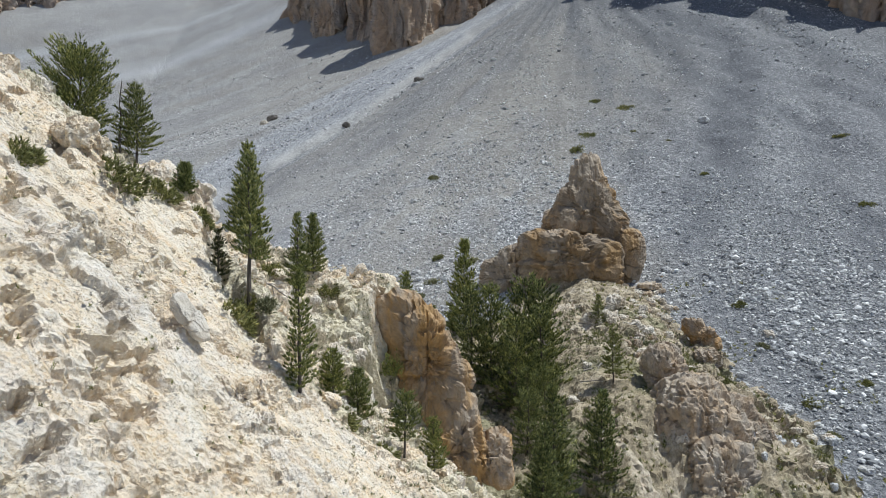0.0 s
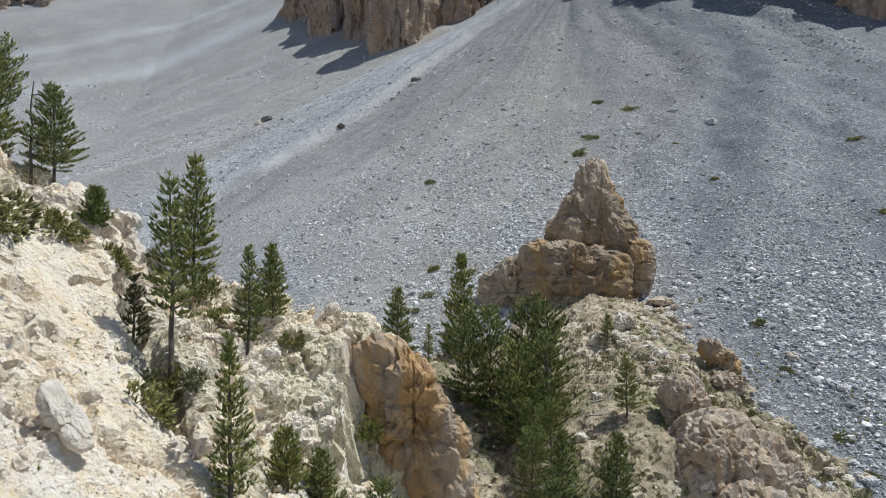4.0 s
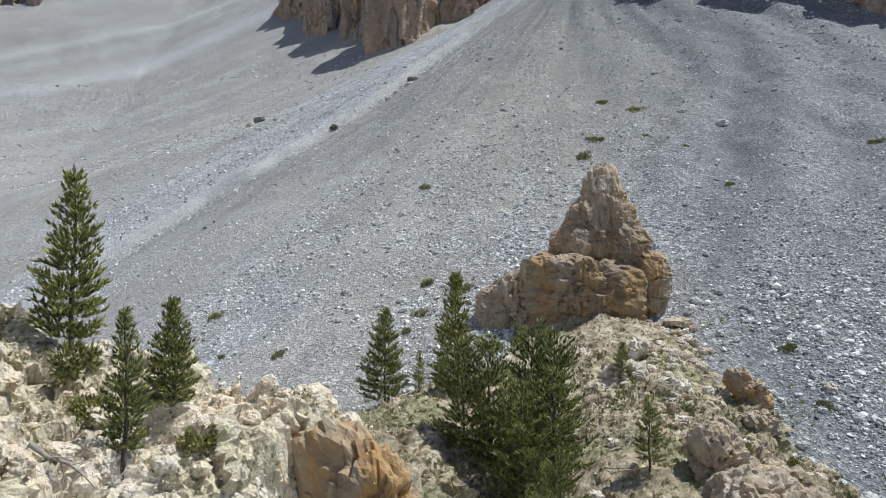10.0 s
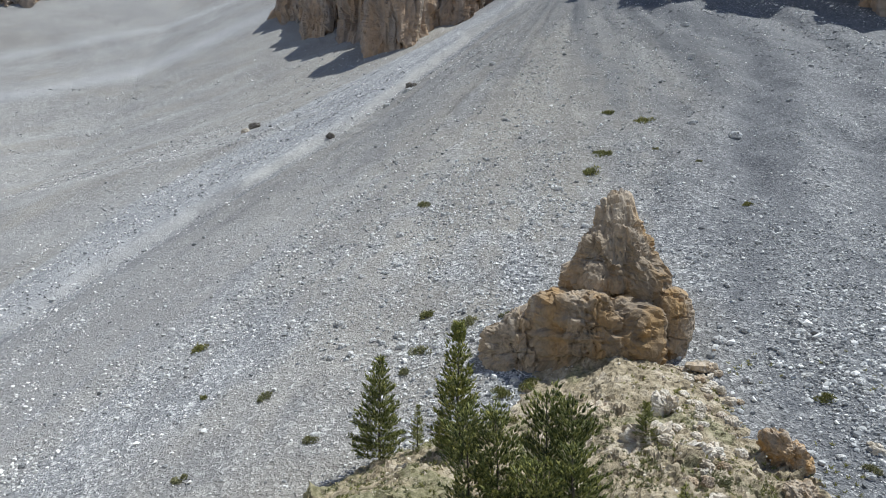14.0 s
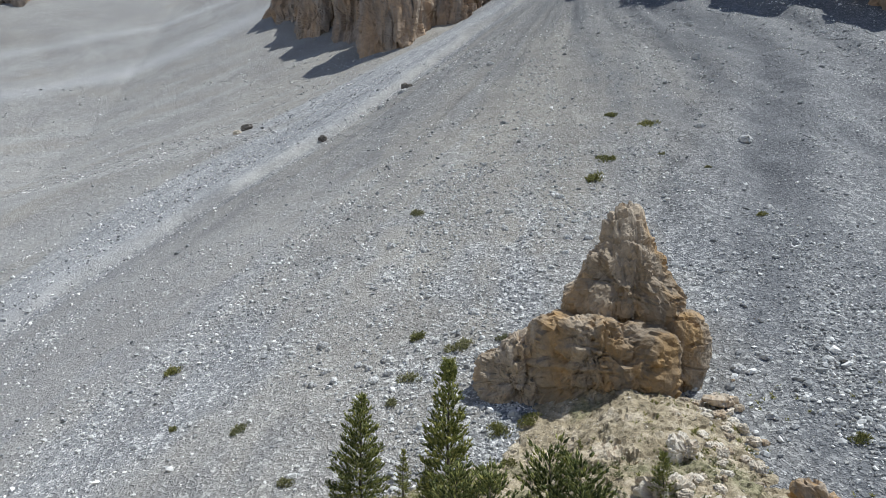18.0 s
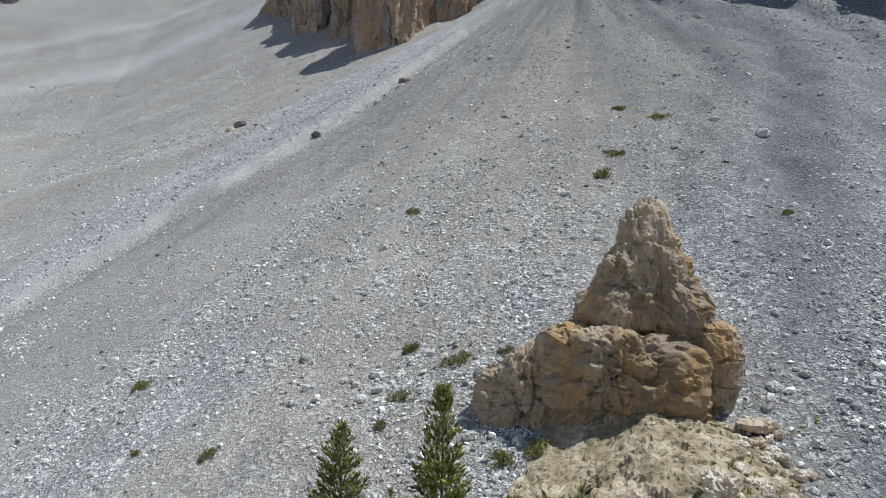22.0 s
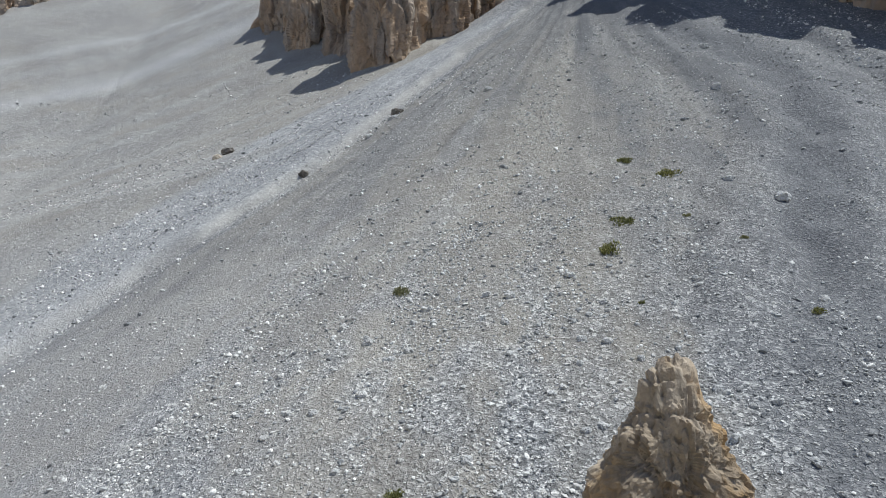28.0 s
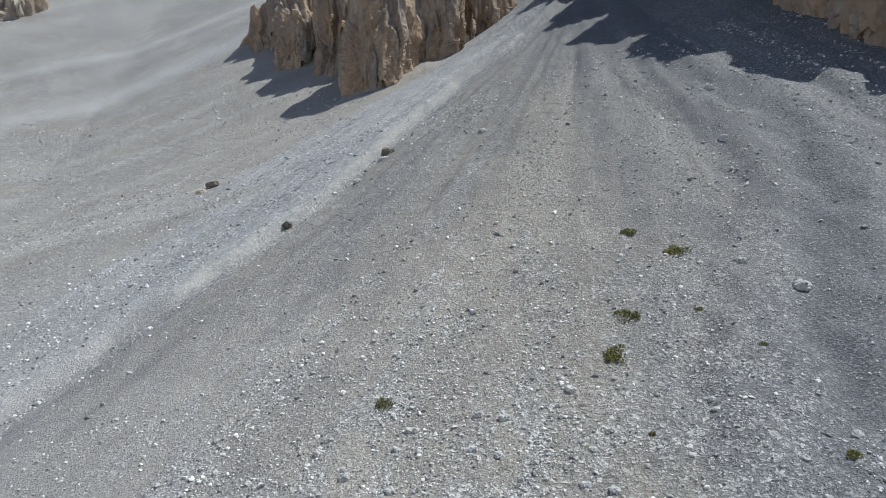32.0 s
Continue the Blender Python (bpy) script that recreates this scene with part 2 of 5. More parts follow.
def rock_mesh(name, blobs, centre, sub=5, lumps=0.35, size=2.0, cracks=0.25, grain=0.05, seed=0, tall=1.6, square=3.0, strata=0.0, blocks=0.0, block_size=1.0):
    """A weathered rock: rays from its centre to the hull of the blobs (x, y, z, rx, ry, rz, turn), worn by noise."""
    d, f = ICO[sub]
    centre = np.array(centre, float)
    reach = max(np.linalg.norm(np.array(b[:3]) - centre) + max(b[3:6]) for b in blobs) * 1.3
    rs = np.linspace(0.02, reach, 56)

    def inside(p):
        best = None
        for bx, by, bz, rx, ry, rz, turn in blobs:
            c, s = math.cos(radians(turn)), math.sin(radians(turn))
            qx, qy, qz = p[..., 0] - bx, p[..., 1] - by, p[..., 2] - bz
            qx, qy = (c * qx + s * qy) / rx, (-s * qx + c * qy) / ry
            g = (np.abs(qx) ** square + np.abs(qy) ** square + np.abs(qz / rz) ** square) ** (1 / square) - 1
            g = g * min(rx, ry, rz)
            if best is None:
                best = g
            else:
                k = 0.35 * size
                h = np.clip(0.5 + 0.5 * (g - best) / k, 0, 1)
                best = g * (1 - h) + best * h - k * h * (1 - h)
        return best

    val = inside(centre + d[:, None, :] * rs[None, :, None])
    last = np.maximum(np.where(val < 0, np.arange(len(rs)), 0).max(1), 0)
    lo, hi = rs[last], rs[np.minimum(last + 1, len(rs) - 1)]
    for _ in range(10):
        mid = (lo + hi) / 2
        ins = inside(centre + d * mid[:, None]) < 0
        lo, hi = np.where(ins, mid, lo), np.where(ins, hi, mid)
    p = centre + d * lo[:, None]
    x, y, z = p.T / size
    x, y, z = x + 31.7 * seed, y - 12.9 * seed, z / tall
    w = 0.35 * fbm(x, y, z, 2, seed + 40)
    move = lumps * fbm(x * 0.8 + w, y * 0.8, z * 0.8, 3, seed) + cracks * (0.36 - ridged(x * 1.5 + w, y * 1.5 - w, z * 1.5, 5, seed + 7)) * 2
    move = move + grain * fbm(x * 9, y * 9, z * 9 * tall, 3, seed + 13)
    if blocks:
        q = p + 0.18 * size * np.stack([fbm(x * 2, y * 2, z * 2, 2, seed + 50 + k) for k in range(3)], 1)
        move = move + fractured(q[:, 0], q[:, 1], q[:, 2] / tall, seed + 60, block_size, blocks) + fractured(q[:, 0], q[:, 1], q[:, 2] / tall, seed + 70, block_size * 0.38, blocks * 0.28)
    if strata:
        move = move + strata * value_noise(x * 0.4, y * 0.4, p[:, 2] * 1.9 + 0.8 * w, seed + 21)
    p = p + d * move[:, None]
    return mesh_of(name, p, f, smooth=False)


def weather(me, centre, seed, flutes, k=1.0):
    """Cut steep flutes, pits and level joints into a rock; k: their size."""
    v = np.empty(len(me.vertices) * 3, np.float32)
    me.vertices.foreach_get("co", v)
    p = v.reshape(-1, 3).astype(float)
    d = p - np.array(centre)
    d[:, 2] *= 0.4
    d /= np.linalg.norm(d, axis=1, keepdims=True)
    x, y, z = p.T / k
    wave = 0.35 * fbm(x / 1.6, y / 1.6, z / 2.6, 3, seed + 90)
    groove = 1 - np.abs(value_noise(x / 1.05 + wave, y / 1.05 - wave, z / 7.0, seed + 91))
    fine = 1 - np.abs(value_noise(x / 0.42 + wave, y / 0.42, z / 2.4, seed + 92))
    pits = step(0.42, 0.75, fbm(x / 0.8, y / 0.8, z / 0.6, 3, seed + 93))
    joint = 1 - np.abs(value_noise(x / 9 + 4, y / 9, z / 1.5 + 0.35 * wave, seed + 94))
    cut = flutes * (1.1 * step(0.72, 1.0, groove) + 0.4 * step(0.7, 1.0, fine)) + 0.3 * pits + 0.22 * step(0.9, 1.0, joint)
    p = p - d * (k * cut)[:, None]
    me.vertices.foreach_set("co", p.astype(np.float32).ravel())
    me.update()
    return me


# ---- materials ----
def material(name):
    m = bpy.data.materials.new(name)
    m.use_nodes = True
    nt = m.node_tree
    bsdf = nt.nodes["Principled BSDF"]
    bsdf.inputs["Roughness"].default_value = 0.9
    bsdf.inputs["Specular IOR Level"].default_value = 0.25
    return m, nt, bsdf


def node(nt, kind, **inputs):
    n = nt.nodes.new(kind)
    for key, value in inputs.items():
        key = key.replace("_", " ")
        if isinstance(value, bpy.types.NodeSocket):
            nt.links.new(value, n.inputs[key])
        else:
            n.inputs[key].default_value = value
    return n


def ramp(nt, fac, stops, smooth=False):
    r = nt.nodes.new("ShaderNodeValToRGB")
    e = r.color_ramp.elements
    while len(e) < len(stops):
        e.new(0.5)
    for el, (pos, col) in zip(e, stops):
        el.position = pos
        el.color = (*col, 1) if len(col) == 3 else col
    if smooth:
        r.color_ramp.interpolation = "EASE"
    nt.links.new(fac, r.inputs[0])
    return r.outputs[0]


def mix(nt, fac, a, b, how="MIX"):
    m = nt.nodes.new("ShaderNodeMix")
    m.data_type = "RGBA"
    m.blend_type = how
    for sock, value in ((m.inputs[0], fac), (m.inputs[6], a), (m.inputs[7], b)):
        if isinstance(value, bpy.types.NodeSocket):
            nt.links.new(value, sock)
        elif isinstance(value, (int, float)):
            sock.default_value = value
        else:
            sock.default_value = (*value, 1)
    return m.outputs[2]


def coords(nt, scale=(1, 1, 1), turn=(0, 0, 0)):
    g = nt.nodes.new("ShaderNodeNewGeometry")
    mp = nt.nodes.new("ShaderNodeMapping")
    mp.inputs["Scale"].default_value = scale
    mp.inputs["Rotation"].default_value = turn
    nt.links.new(g.outputs["Position"], mp.inputs[0])
    return mp.outputs[0]


def bump(nt, bsdf, height, strength, dist):
    b = node(nt, "ShaderNodeBump", Strength=strength, Distance=dist, Height=height)
    if bsdf.inputs["Normal"].is_linked:
        nt.links.new(bsdf.inputs["Normal"].links[0].from_socket, b.inputs["Normal"])
    nt.links.new(b.outputs[0], bsdf.inputs["Normal"])


def attribute(nt, name):
    a = nt.nodes.new("ShaderNodeAttribute")
    a.attribute_name = name
    return a.outputs["Fac"]


def noise_tex(nt, vec, scale, detail=4, rough=0.6, distortion=0.0):
    n = node(nt, "ShaderNodeTexNoise", Vector=vec, Scale=scale, Detail=detail, Roughness=rough, Distortion=distortion)
    return n.outputs["Fac"]


def rock_material(name, light, mid, dark, stain, stain_amount, scale=1.0, patch=None):
    """Weathered rock; scale: grain and relief, patch: how small the patches of colour are."""
    patch = patch or scale
    m, nt, bsdf = material(name)
    p = coords(nt)
    streak = coords(nt, (1, 1, 0.35))
    big = noise_tex(nt, streak, 0.35 * patch, 5, 0.65, 0.6)
    fine = noise_tex(nt, p, 3.2 * scale, 6, 0.7)
    spots = noise_tex(nt, streak, 0.9 * patch, 5, 0.6, 0.8)
    col = ramp(nt, big, ((0.3, dark), (0.5, mid), (0.68, light)))
    col = mix(nt, ramp(nt, spots, ((0.46, (0, 0, 0)), (0.62, (1, 1, 1)))), col, stain) if stain_amount >= 1 else mix(nt, node_scale(nt, ramp(nt, spots, ((0.44, (0, 0, 0)), (0.64, (1, 1, 1)))), stain_amount), col, stain)
    col = mix(nt, 0.55, col, ramp(nt, fine, ((0.3, (0.32, 0.31, 0.3)), (0.5, (0.5, 0.5, 0.5)), (0.72, (0.72, 0.71, 0.7)))), "OVERLAY")
    nt.links.new(col, bsdf.inputs["Base Color"])
    bump(nt, bsdf, noise_tex(nt, p, 2.2 * scale, 8, 0.68, 0.4), 0.55, 0.25 / scale)
    v = node(nt, "ShaderNodeTexVoronoi", Vector=streak, Scale=1.6 * scale)
    bump(nt, bsdf, v.outputs["Distance"], 0.5, 0.3 / scale)
    bump(nt, bsdf, noise_tex(nt, p, 14 * scale, 5, 0.7), 0.5, 0.05 / scale)
    return m


def node_scale(nt, sock, k):
    mm = nt.nodes.new("ShaderNodeMath")
    mm.operation = "MULTIPLY"
    nt.links.new(sock, mm.inputs[0])
    mm.inputs[1].default_value = k
    return mm.outputs[0]


def gravel(nt, p, scale, dark, mid, light):
    v = node(nt, "ShaderNodeTexVoronoi", Vector=p, Scale=scale)
    sep = nt.nodes.new("ShaderNodeSeparateColor")
    nt.links.new(v.outputs["Color"], sep.inputs[0])
    return ramp(nt, sep.outputs[0], ((0.04, dark), (0.4, mid), (0.72, mid), (0.92, light))), v.outputs["Distance"]


def ground_material():
    m, nt, bsdf = material("limestone_scree")
    p = coords(nt)
    wn_ = node(nt, "ShaderNodeTexNoise", Vector=p, Scale=1.3, Detail=4.0)
    vm = nt.nodes.new("ShaderNodeVectorMath")
    vm.operation = "MULTIPLY_ADD"
    nt.links.new(wn_.outputs["Color"], vm.inputs[0])
    vm.inputs[1].default_value = (0.9, 0.9, 0.9)
    nt.links.new(p, vm.inputs[2])
    p = vm.outputs[0]
    warm_f, pale_f = attribute(nt, "warm"), attribute(nt, "pale")
    g1, d1 = gravel(nt, p, 2.6, (0.06, 0.066, 0.074), (0.27, 0.276, 0.284), (0.80, 0.80, 0.79))
    g2, d2 = gravel(nt, p, 6.5, (0.04, 0.045, 0.052), (0.272, 0.278, 0.286), (0.85, 0.85, 0.84))
    patch = noise_tex(nt, p, 0.05, 5, 0.6)
    scree = mix(nt, ramp(nt, noise_tex(nt, p, 1.1, 5, 0.7), ((0.44, (0.15, 0.15, 0.15)), (0.56, (1, 1, 1)))), g1, g2)
    scree = mix(nt, warm_f, scree, mix(nt, 0.62, scree, (0.30, 0.272, 0.228)))
    scree = mix(nt, pale_f, scree, mix(nt, 0.6, scree, (0.505, 0.515, 0.535)))
    # dark coarse stones, together with the shade painted along the furrow
    scree = mix(nt, node_scale(nt, attribute(nt, "coarse_shade"), 0.78), scree, (0.124, 0.13, 0.144))
    scree = mix(nt, 0.5, scree, ramp(nt, patch, ((0.35, (0.42, 0.42, 0.43)), (0.65, (0.6, 0.6, 0.59)))), "OVERLAY")
    scree = mix(nt, node_scale(nt, attribute(nt, "bedrock"), 0.85), scree, ramp(nt, noise_tex(nt, p, 0.8, 6, 0.7), ((0.3, (0.52, 0.46, 0.38)), (0.5, (0.74, 0.67, 0.56)), (0.7, (0.82, 0.76, 0.66)))))
    nt.links.new(scree, bsdf.inputs["Base Color"])
    bump(nt, bsdf, d1, 0.7, 0.18)
    bump(nt, bsdf, d2, 0.9, 0.11)
    return m


def spur_material():
    m, nt, bsdf = material("crumbling_limestone")
    p = coords(nt)
    big = noise_tex(nt, p, 0.4, 6, 0.62, 0.6)
    mid = noise_tex(nt, p, 1.3, 6, 0.68, 0.8)
    fine = noise_tex(nt, p, 5.0, 7, 0.72)
    pale = ramp(nt, big, ((0.30, (0.72, 0.62, 0.49)), (0.44, (0.87, 0.765, 0.605)), (0.55, (0.86, 0.71, 0.52)), (0.68, (0.89, 0.80, 0.66))))
    veins = noise_tex(nt, coords(nt, (0.10, 0.75, 0.10), (0, 0, 0.25)), 1.0, 5, 0.6, 0.4)
    pale = mix(nt, node_scale(nt, ramp(nt, veins, ((0.50, (0, 0, 0)), (0.58, (1, 1, 1)))), 0.5), pale, (0.82, 0.765, 0.69))
    stain = ramp(nt, mid, ((0.52, (0, 0, 0)), (0.66, (1, 1, 1))))
    pale = mix(nt, node_scale(nt, stain, 0.26), pale, (0.60, 0.43, 0.28))
    grey = ramp(nt, mid, ((0.30, (1, 1, 1)), (0.43, (0, 0, 0))))
    pale = mix(nt, node_scale(nt, grey, 0.14), pale, (0.40, 0.39, 0.39))
    pale = mix(nt, 0.5, pale, ramp(nt, fine, ((0.28, (0.26, 0.25, 0.24)), (0.48, (0.56, 0.56, 0.56)), (0.72, (0.76, 0.75, 0.74)))), "OVERLAY")
    sp = node(nt, "ShaderNodeTexVoronoi", Vector=p, Scale=11.0)
    ssep = nt.nodes.new("ShaderNodeSeparateColor")
    nt.links.new(sp.outputs["Color"], ssep.inputs[0])
    pale = mix(nt, 0.35, pale, ramp(nt, ssep.outputs[0], ((0.1, (0.24, 0.23, 0.22)), (0.3, (0.5, 0.5, 0.5)), (0.75, (0.52, 0.52, 0.52)), (0.95, (0.7, 0.69, 0.68)))), "OVERLAY")
    green = ramp(nt, fine, ((0.32, (0.34, 0.31, 0.19)), (0.5, (0.70, 0.635, 0.46)), (0.68, (0.86, 0.80, 0.65))))
    col = mix(nt, attribute(nt, "turf"), pale, green)
    nt.links.new(col, bsdf.inputs["Base Color"])
    bump(nt, bsdf, noise_tex(nt, p, 3.2, 9, 0.72, 0.5), 0.75, 0.16)
    bump(nt, bsdf, sp.outputs["Distance"], 0.7, 0.05)
    bump(nt, bsdf, noise_tex(nt, p, 16.0, 5, 0.7), 0.8, 0.05)
    return m


def knoll_material():
    m, nt, bsdf = material("stony_turf")
    p = coords(nt)
    big = noise_tex(nt, p, 0.5, 6, 0.66, 0.5)
    fine = noise_tex(nt, p, 3.0, 7, 0.72)
    soil = ramp(nt, big, ((0.30, (0.18, 0.15, 0.10)), (0.5, (0.41, 0.345, 0.24)), (0.68, (0.62, 0.54, 0.425))))
    soil = mix(nt, 0.8, soil, ramp(nt, fine, ((0.3, (0.2, 0.19, 0.17)), (0.5, (0.5, 0.5, 0.5)), (0.72, (0.7, 0.69, 0.68)))), "OVERLAY")
    green = ramp(nt, fine, ((0.34, (0.10, 0.105, 0.05)), (0.5, (0.26, 0.25, 0.14)), (0.68, (0.42, 0.38, 0.27))))
    nt.links.new(mix(nt, attribute(nt, "turf"), soil, green), bsdf.inputs["Base Color"])
    bump(nt, bsdf, noise_tex(nt, p, 1.8, 9, 0.72, 0.4), 0.8, 0.3)
    bump(nt, bsdf, noise_tex(nt, p, 9.0, 5, 0.7), 0.6, 0.06)
    return m


def stone_material(name, k):
    m, nt, bsdf = material(name)
    g = nt.nodes.new("ShaderNodeNewGeometry")
    col = ramp(nt, g.outputs["Random Per Island"], ((0.0, (0.20 * k, 0.208 * k, 0.216 * k)), (0.3, (0.38 * k, 0.39 * k, 0.40 * k)), (0.6, (0.60 * k, 0.60 * k, 0.59 * k)), (0.85, (0.82 * k, 0.815 * k, 0.80 * k))))
    fine = noise_tex(nt, coords(nt), 4.0, 5, 0.7)
    col = mix(nt, 0.4, col, ramp(nt, fine, ((0.3, (0.35, 0.35, 0.35)), (0.7, (0.65, 0.65, 0.64)))), "OVERLAY")
    nt.links.new(col, bsdf.inputs["Base Color"])
    return m


def leaf_material(name, dark, mid, light):
    m, nt, bsdf = material(name)
    g = nt.nodes.new("ShaderNodeNewGeometry")
    o = nt.nodes.new("ShaderNodeObjectInfo")
    col = ramp(nt, g.outputs["Random Per Island"], ((0.0, dark), (0.6, mid), (1.0, light)))
    tone = ramp(nt, o.outputs["Random"], ((0.0, (0.40, 0.42, 0.42)), (1.0, (0.6, 0.58, 0.5))))
    col = mix(nt, 0.7, col, tone, "OVERLAY")
    nt.links.new(col, bsdf.inputs["Base Color"])
    bsdf.inputs["Roughness"].default_value = 0.6
    bsdf.inputs["Subsurface Weight"].default_value = 0.0
    tr = nt.nodes.new("ShaderNodeBsdfTranslucent")
    nt.links.new(col, tr.inputs[0])
    ms = nt.nodes.new("ShaderNodeMixShader")
    ms.inputs[0].default_value = 0.3
    nt.links.new(bsdf.outputs[0], ms.inputs[1])
    nt.links.new(tr.outputs[0], ms.inputs[2])
    nt.links.new(ms.outputs[0], nt.nodes["Material Output"].inputs[0])
    return m


def bark_material(name, dark, light):
    m, nt, bsdf = material(name)
    b = noise_tex(nt, coords(nt, (1, 1, 0.25)), 9, 6, 0.7)
    nt.links.new(ramp(nt, b, ((0.35, dark), (0.65, light))), bsdf.inputs["Base Color"])
    bump(nt, bsdf, b, 0.6, 0.03)
    return m


GROUND = ground_material()
SPUR = spur_material()
KNOLL = knoll_material()
STONE = stone_material("scree_stone", 1.0)
BLUESTONE = stone_material("blue_grey_stone", 0.72)
LIMESTONE = rock_material("tan_limestone", (0.55, 0.485, 0.41), (0.34, 0.275, 0.205), (0.15, 0.12, 0.09), (0.46, 0.275, 0.10), 0.7, 0.7, 0.28)
ORANGE = rock_material("orange_limestone", (0.52, 0.46, 0.39), (0.37, 0.29, 0.21), (0.20, 0.165, 0.135), (0.50, 0.28, 0.08), 0.65, 1.0)
PALE = rock_material("pale_limestone", (0.78, 0.74, 0.67), (0.66, 0.60, 0.51), (0.44, 0.40, 0.34), (0.60, 0.46, 0.31), 0.4)
GREYROCK = rock_material("grey_brown_limestone", (0.56, 0.50, 0.42), (0.41, 0.35, 0.28), (0.23, 0.195, 0.16), (0.46, 0.31, 0.17), 0.55)
CLIFF = rock_material("cliff_limestone", (0.45, 0.40, 0.35), (0.35, 0.29, 0.24), (0.20, 0.17, 0.15), (0.42, 0.28, 0.17), 0.7, 0.12)
# limestone with the shadow of far boulders put into its colour
SHADOWED_ROCK = rock_material("shadowed_limestone", (0.24, 0.22, 0.20), (0.16, 0.145, 0.13), (0.09, 0.082, 0.075), (0.22, 0.18, 0.14), 0.3)
GREYSTONE = rock_material("grey_limestone", (0.70, 0.70, 0.69), (0.55, 0.555, 0.555), (0.36, 0.363, 0.37), (0.52, 0.49, 0.45), 0.3)
NEEDLES = leaf_material("pine_needles", (0.085, 0.105, 0.038), (0.22, 0.245, 0.08), (0.46, 0.45, 0.16))
NEEDLES_DEEP = leaf_material("deep_green_needles", (0.06, 0.08, 0.034), (0.18, 0.205, 0.074), (0.44, 0.44, 0.155))
NEEDLES_DARK = leaf_material("dark_needles", (0.03, 0.036, 0.018), (0.075, 0.085, 0.04), (0.15, 0.15, 0.075))
SHRUB = leaf_material("juniper_leaves", (0.10, 0.105, 0.04), (0.26, 0.265, 0.10), (0.50, 0.47, 0.20))
DRYGRASS = leaf_material("dry_grass", (0.15, 0.155, 0.08), (0.28, 0.28, 0.155), (0.44, 0.42, 0.27))
BARK = bark_material("pine_bark", (0.05, 0.042, 0.036), (0.17, 0.145, 0.12))
DEADWOOD = bark_material("dead_wood", (0.20, 0.18, 0.16), (0.46, 0.43, 0.39))

# ---- ground: one sheet ----


def spread(start, fine, pieces):
    """Grid lines: from start in steps of fine up to each limit, steps growing by the factor given."""
    out = [start]
    for limit, s0, grow in pieces:
        s = s0
        while out[-1] < limit:
            out.append(out[-1] + s)
            s *= grow
    return np.array(out)


xr = spread(5, 0.3, ((40, 0.3, 1.0), (130, 0.45, 1.02), (2400, 2.5, 1.12)))
xl = spread(0, 0.2, ((18, 0.4, 1.0), (60, 0.4, 1.01), (170, 0.75, 1.015), (2400, 2.5, 1.12)))
GX = np.concatenate([(5 - xl)[::-1], xr[1:]])
GY = np.concatenate([(0 - spread(0, 0.3, ((40, 0.4, 1.05), (1500, 4, 1.2))))[::-1], spread(0, 0.17, ((24, 0.4, 1.0), (80, 0.35, 1.0), (150, 0.4, 1.004), (420, 0.7, 1.012), (3000, 4, 1.12)))[1:]])
gx, gy = np.meshgrid(GX, GY)
gz = sheet(gx, gy)
# the high ground levels out behind the cliffs and sinks to the horizon
gz = gz - 1.3 * np.maximum(0, gy - 620) - 0.25 * np.maximum(0, np.abs(gx) - 420)
gz = np.clip(gz, -60, 400)


def grid_faces(ny, nx):
    idx = np.arange(nx * ny).reshape(ny, nx)
    return np.stack([idx[:-1, :-1], idx[:-1, 1:], idx[1:, 1:], idx[1:, :-1]], -1).reshape(-1, 4)


def tri_faces(ny, nx):
    q = grid_faces(ny, nx)
    return np.concatenate([q[:, [0, 1, 2]], q[:, [0, 2, 3]]])


def add_attributes(me, **values):
    for key, val in values.items():
        me.attributes.new(key, "FLOAT", "POINT").data.foreach_set("value", np.clip(val, 0, 1).astype(np.float32).ravel())


ground_me = mesh_of("ground", np.stack([gx, gy, gz], -1).reshape(-1, 3), grid_faces(len(GY), len(GX)), smooth=True)
ang, dist = fall_line(gx, gy)
warm = step(-0.1, 0.7, 0.7 * streaks(gx, gy, 31) + 0.5 * value_noise(ang * 8 + 0.7, dist / 260, seed=38)) * (0.4 + 0.6 * step(60, 20, gx))
bank, furrow = bank_line(gx, gy), furrow_line(gx, gy)
high = step(100, 140, gy)
across, along = -0.32 * gx + 0.947 * gy, 0.947 * gx + 0.32 * gy
far_left = step(-1.0, 0.6, left_fan(gx, gy) - main_fan(gx, gy) + crease(gx, gy) * np.interp(gy, (170, 190, 235, 262, 275, 300, 330), (-2.5, -4.0, 0.0, 4.0, 6.2, 6.4, 4.0))) * step(110, 150, gy)
bands = far_left * (0.25 * step(0.05, 0.6, value_noise(across / 6 + 0.25 * value_noise(along / 50, across / 30, seed=44), along / 260, seed=45)) + 0.9 * np.exp(-((across - 383) / 4) ** 2) + 0.7 * np.exp(-((across - 414) / 3) ** 2))
levee = high * (1 - far_left) * step(1, -4, bank)
# the narrow bank term paints the sunlit look of the bank's face
pale = bands + 0.4 * levee + 0.3 * np.exp(-((bank + 1.5) / 2.2) ** 2) * high + 0.6 * step(20, -50, gx) * step(45, 65, gy) * (1 - 0.7 * step(120, 170, gy))
lower = step(95, 60, gy)
coarse_shade = step(0, 1, (gx + 10 * value_noise(ang * 30, dist / 80, seed=33) - 8 + 5 * lower) / (52 - 24 * lower)) * step(5, 35, gy)
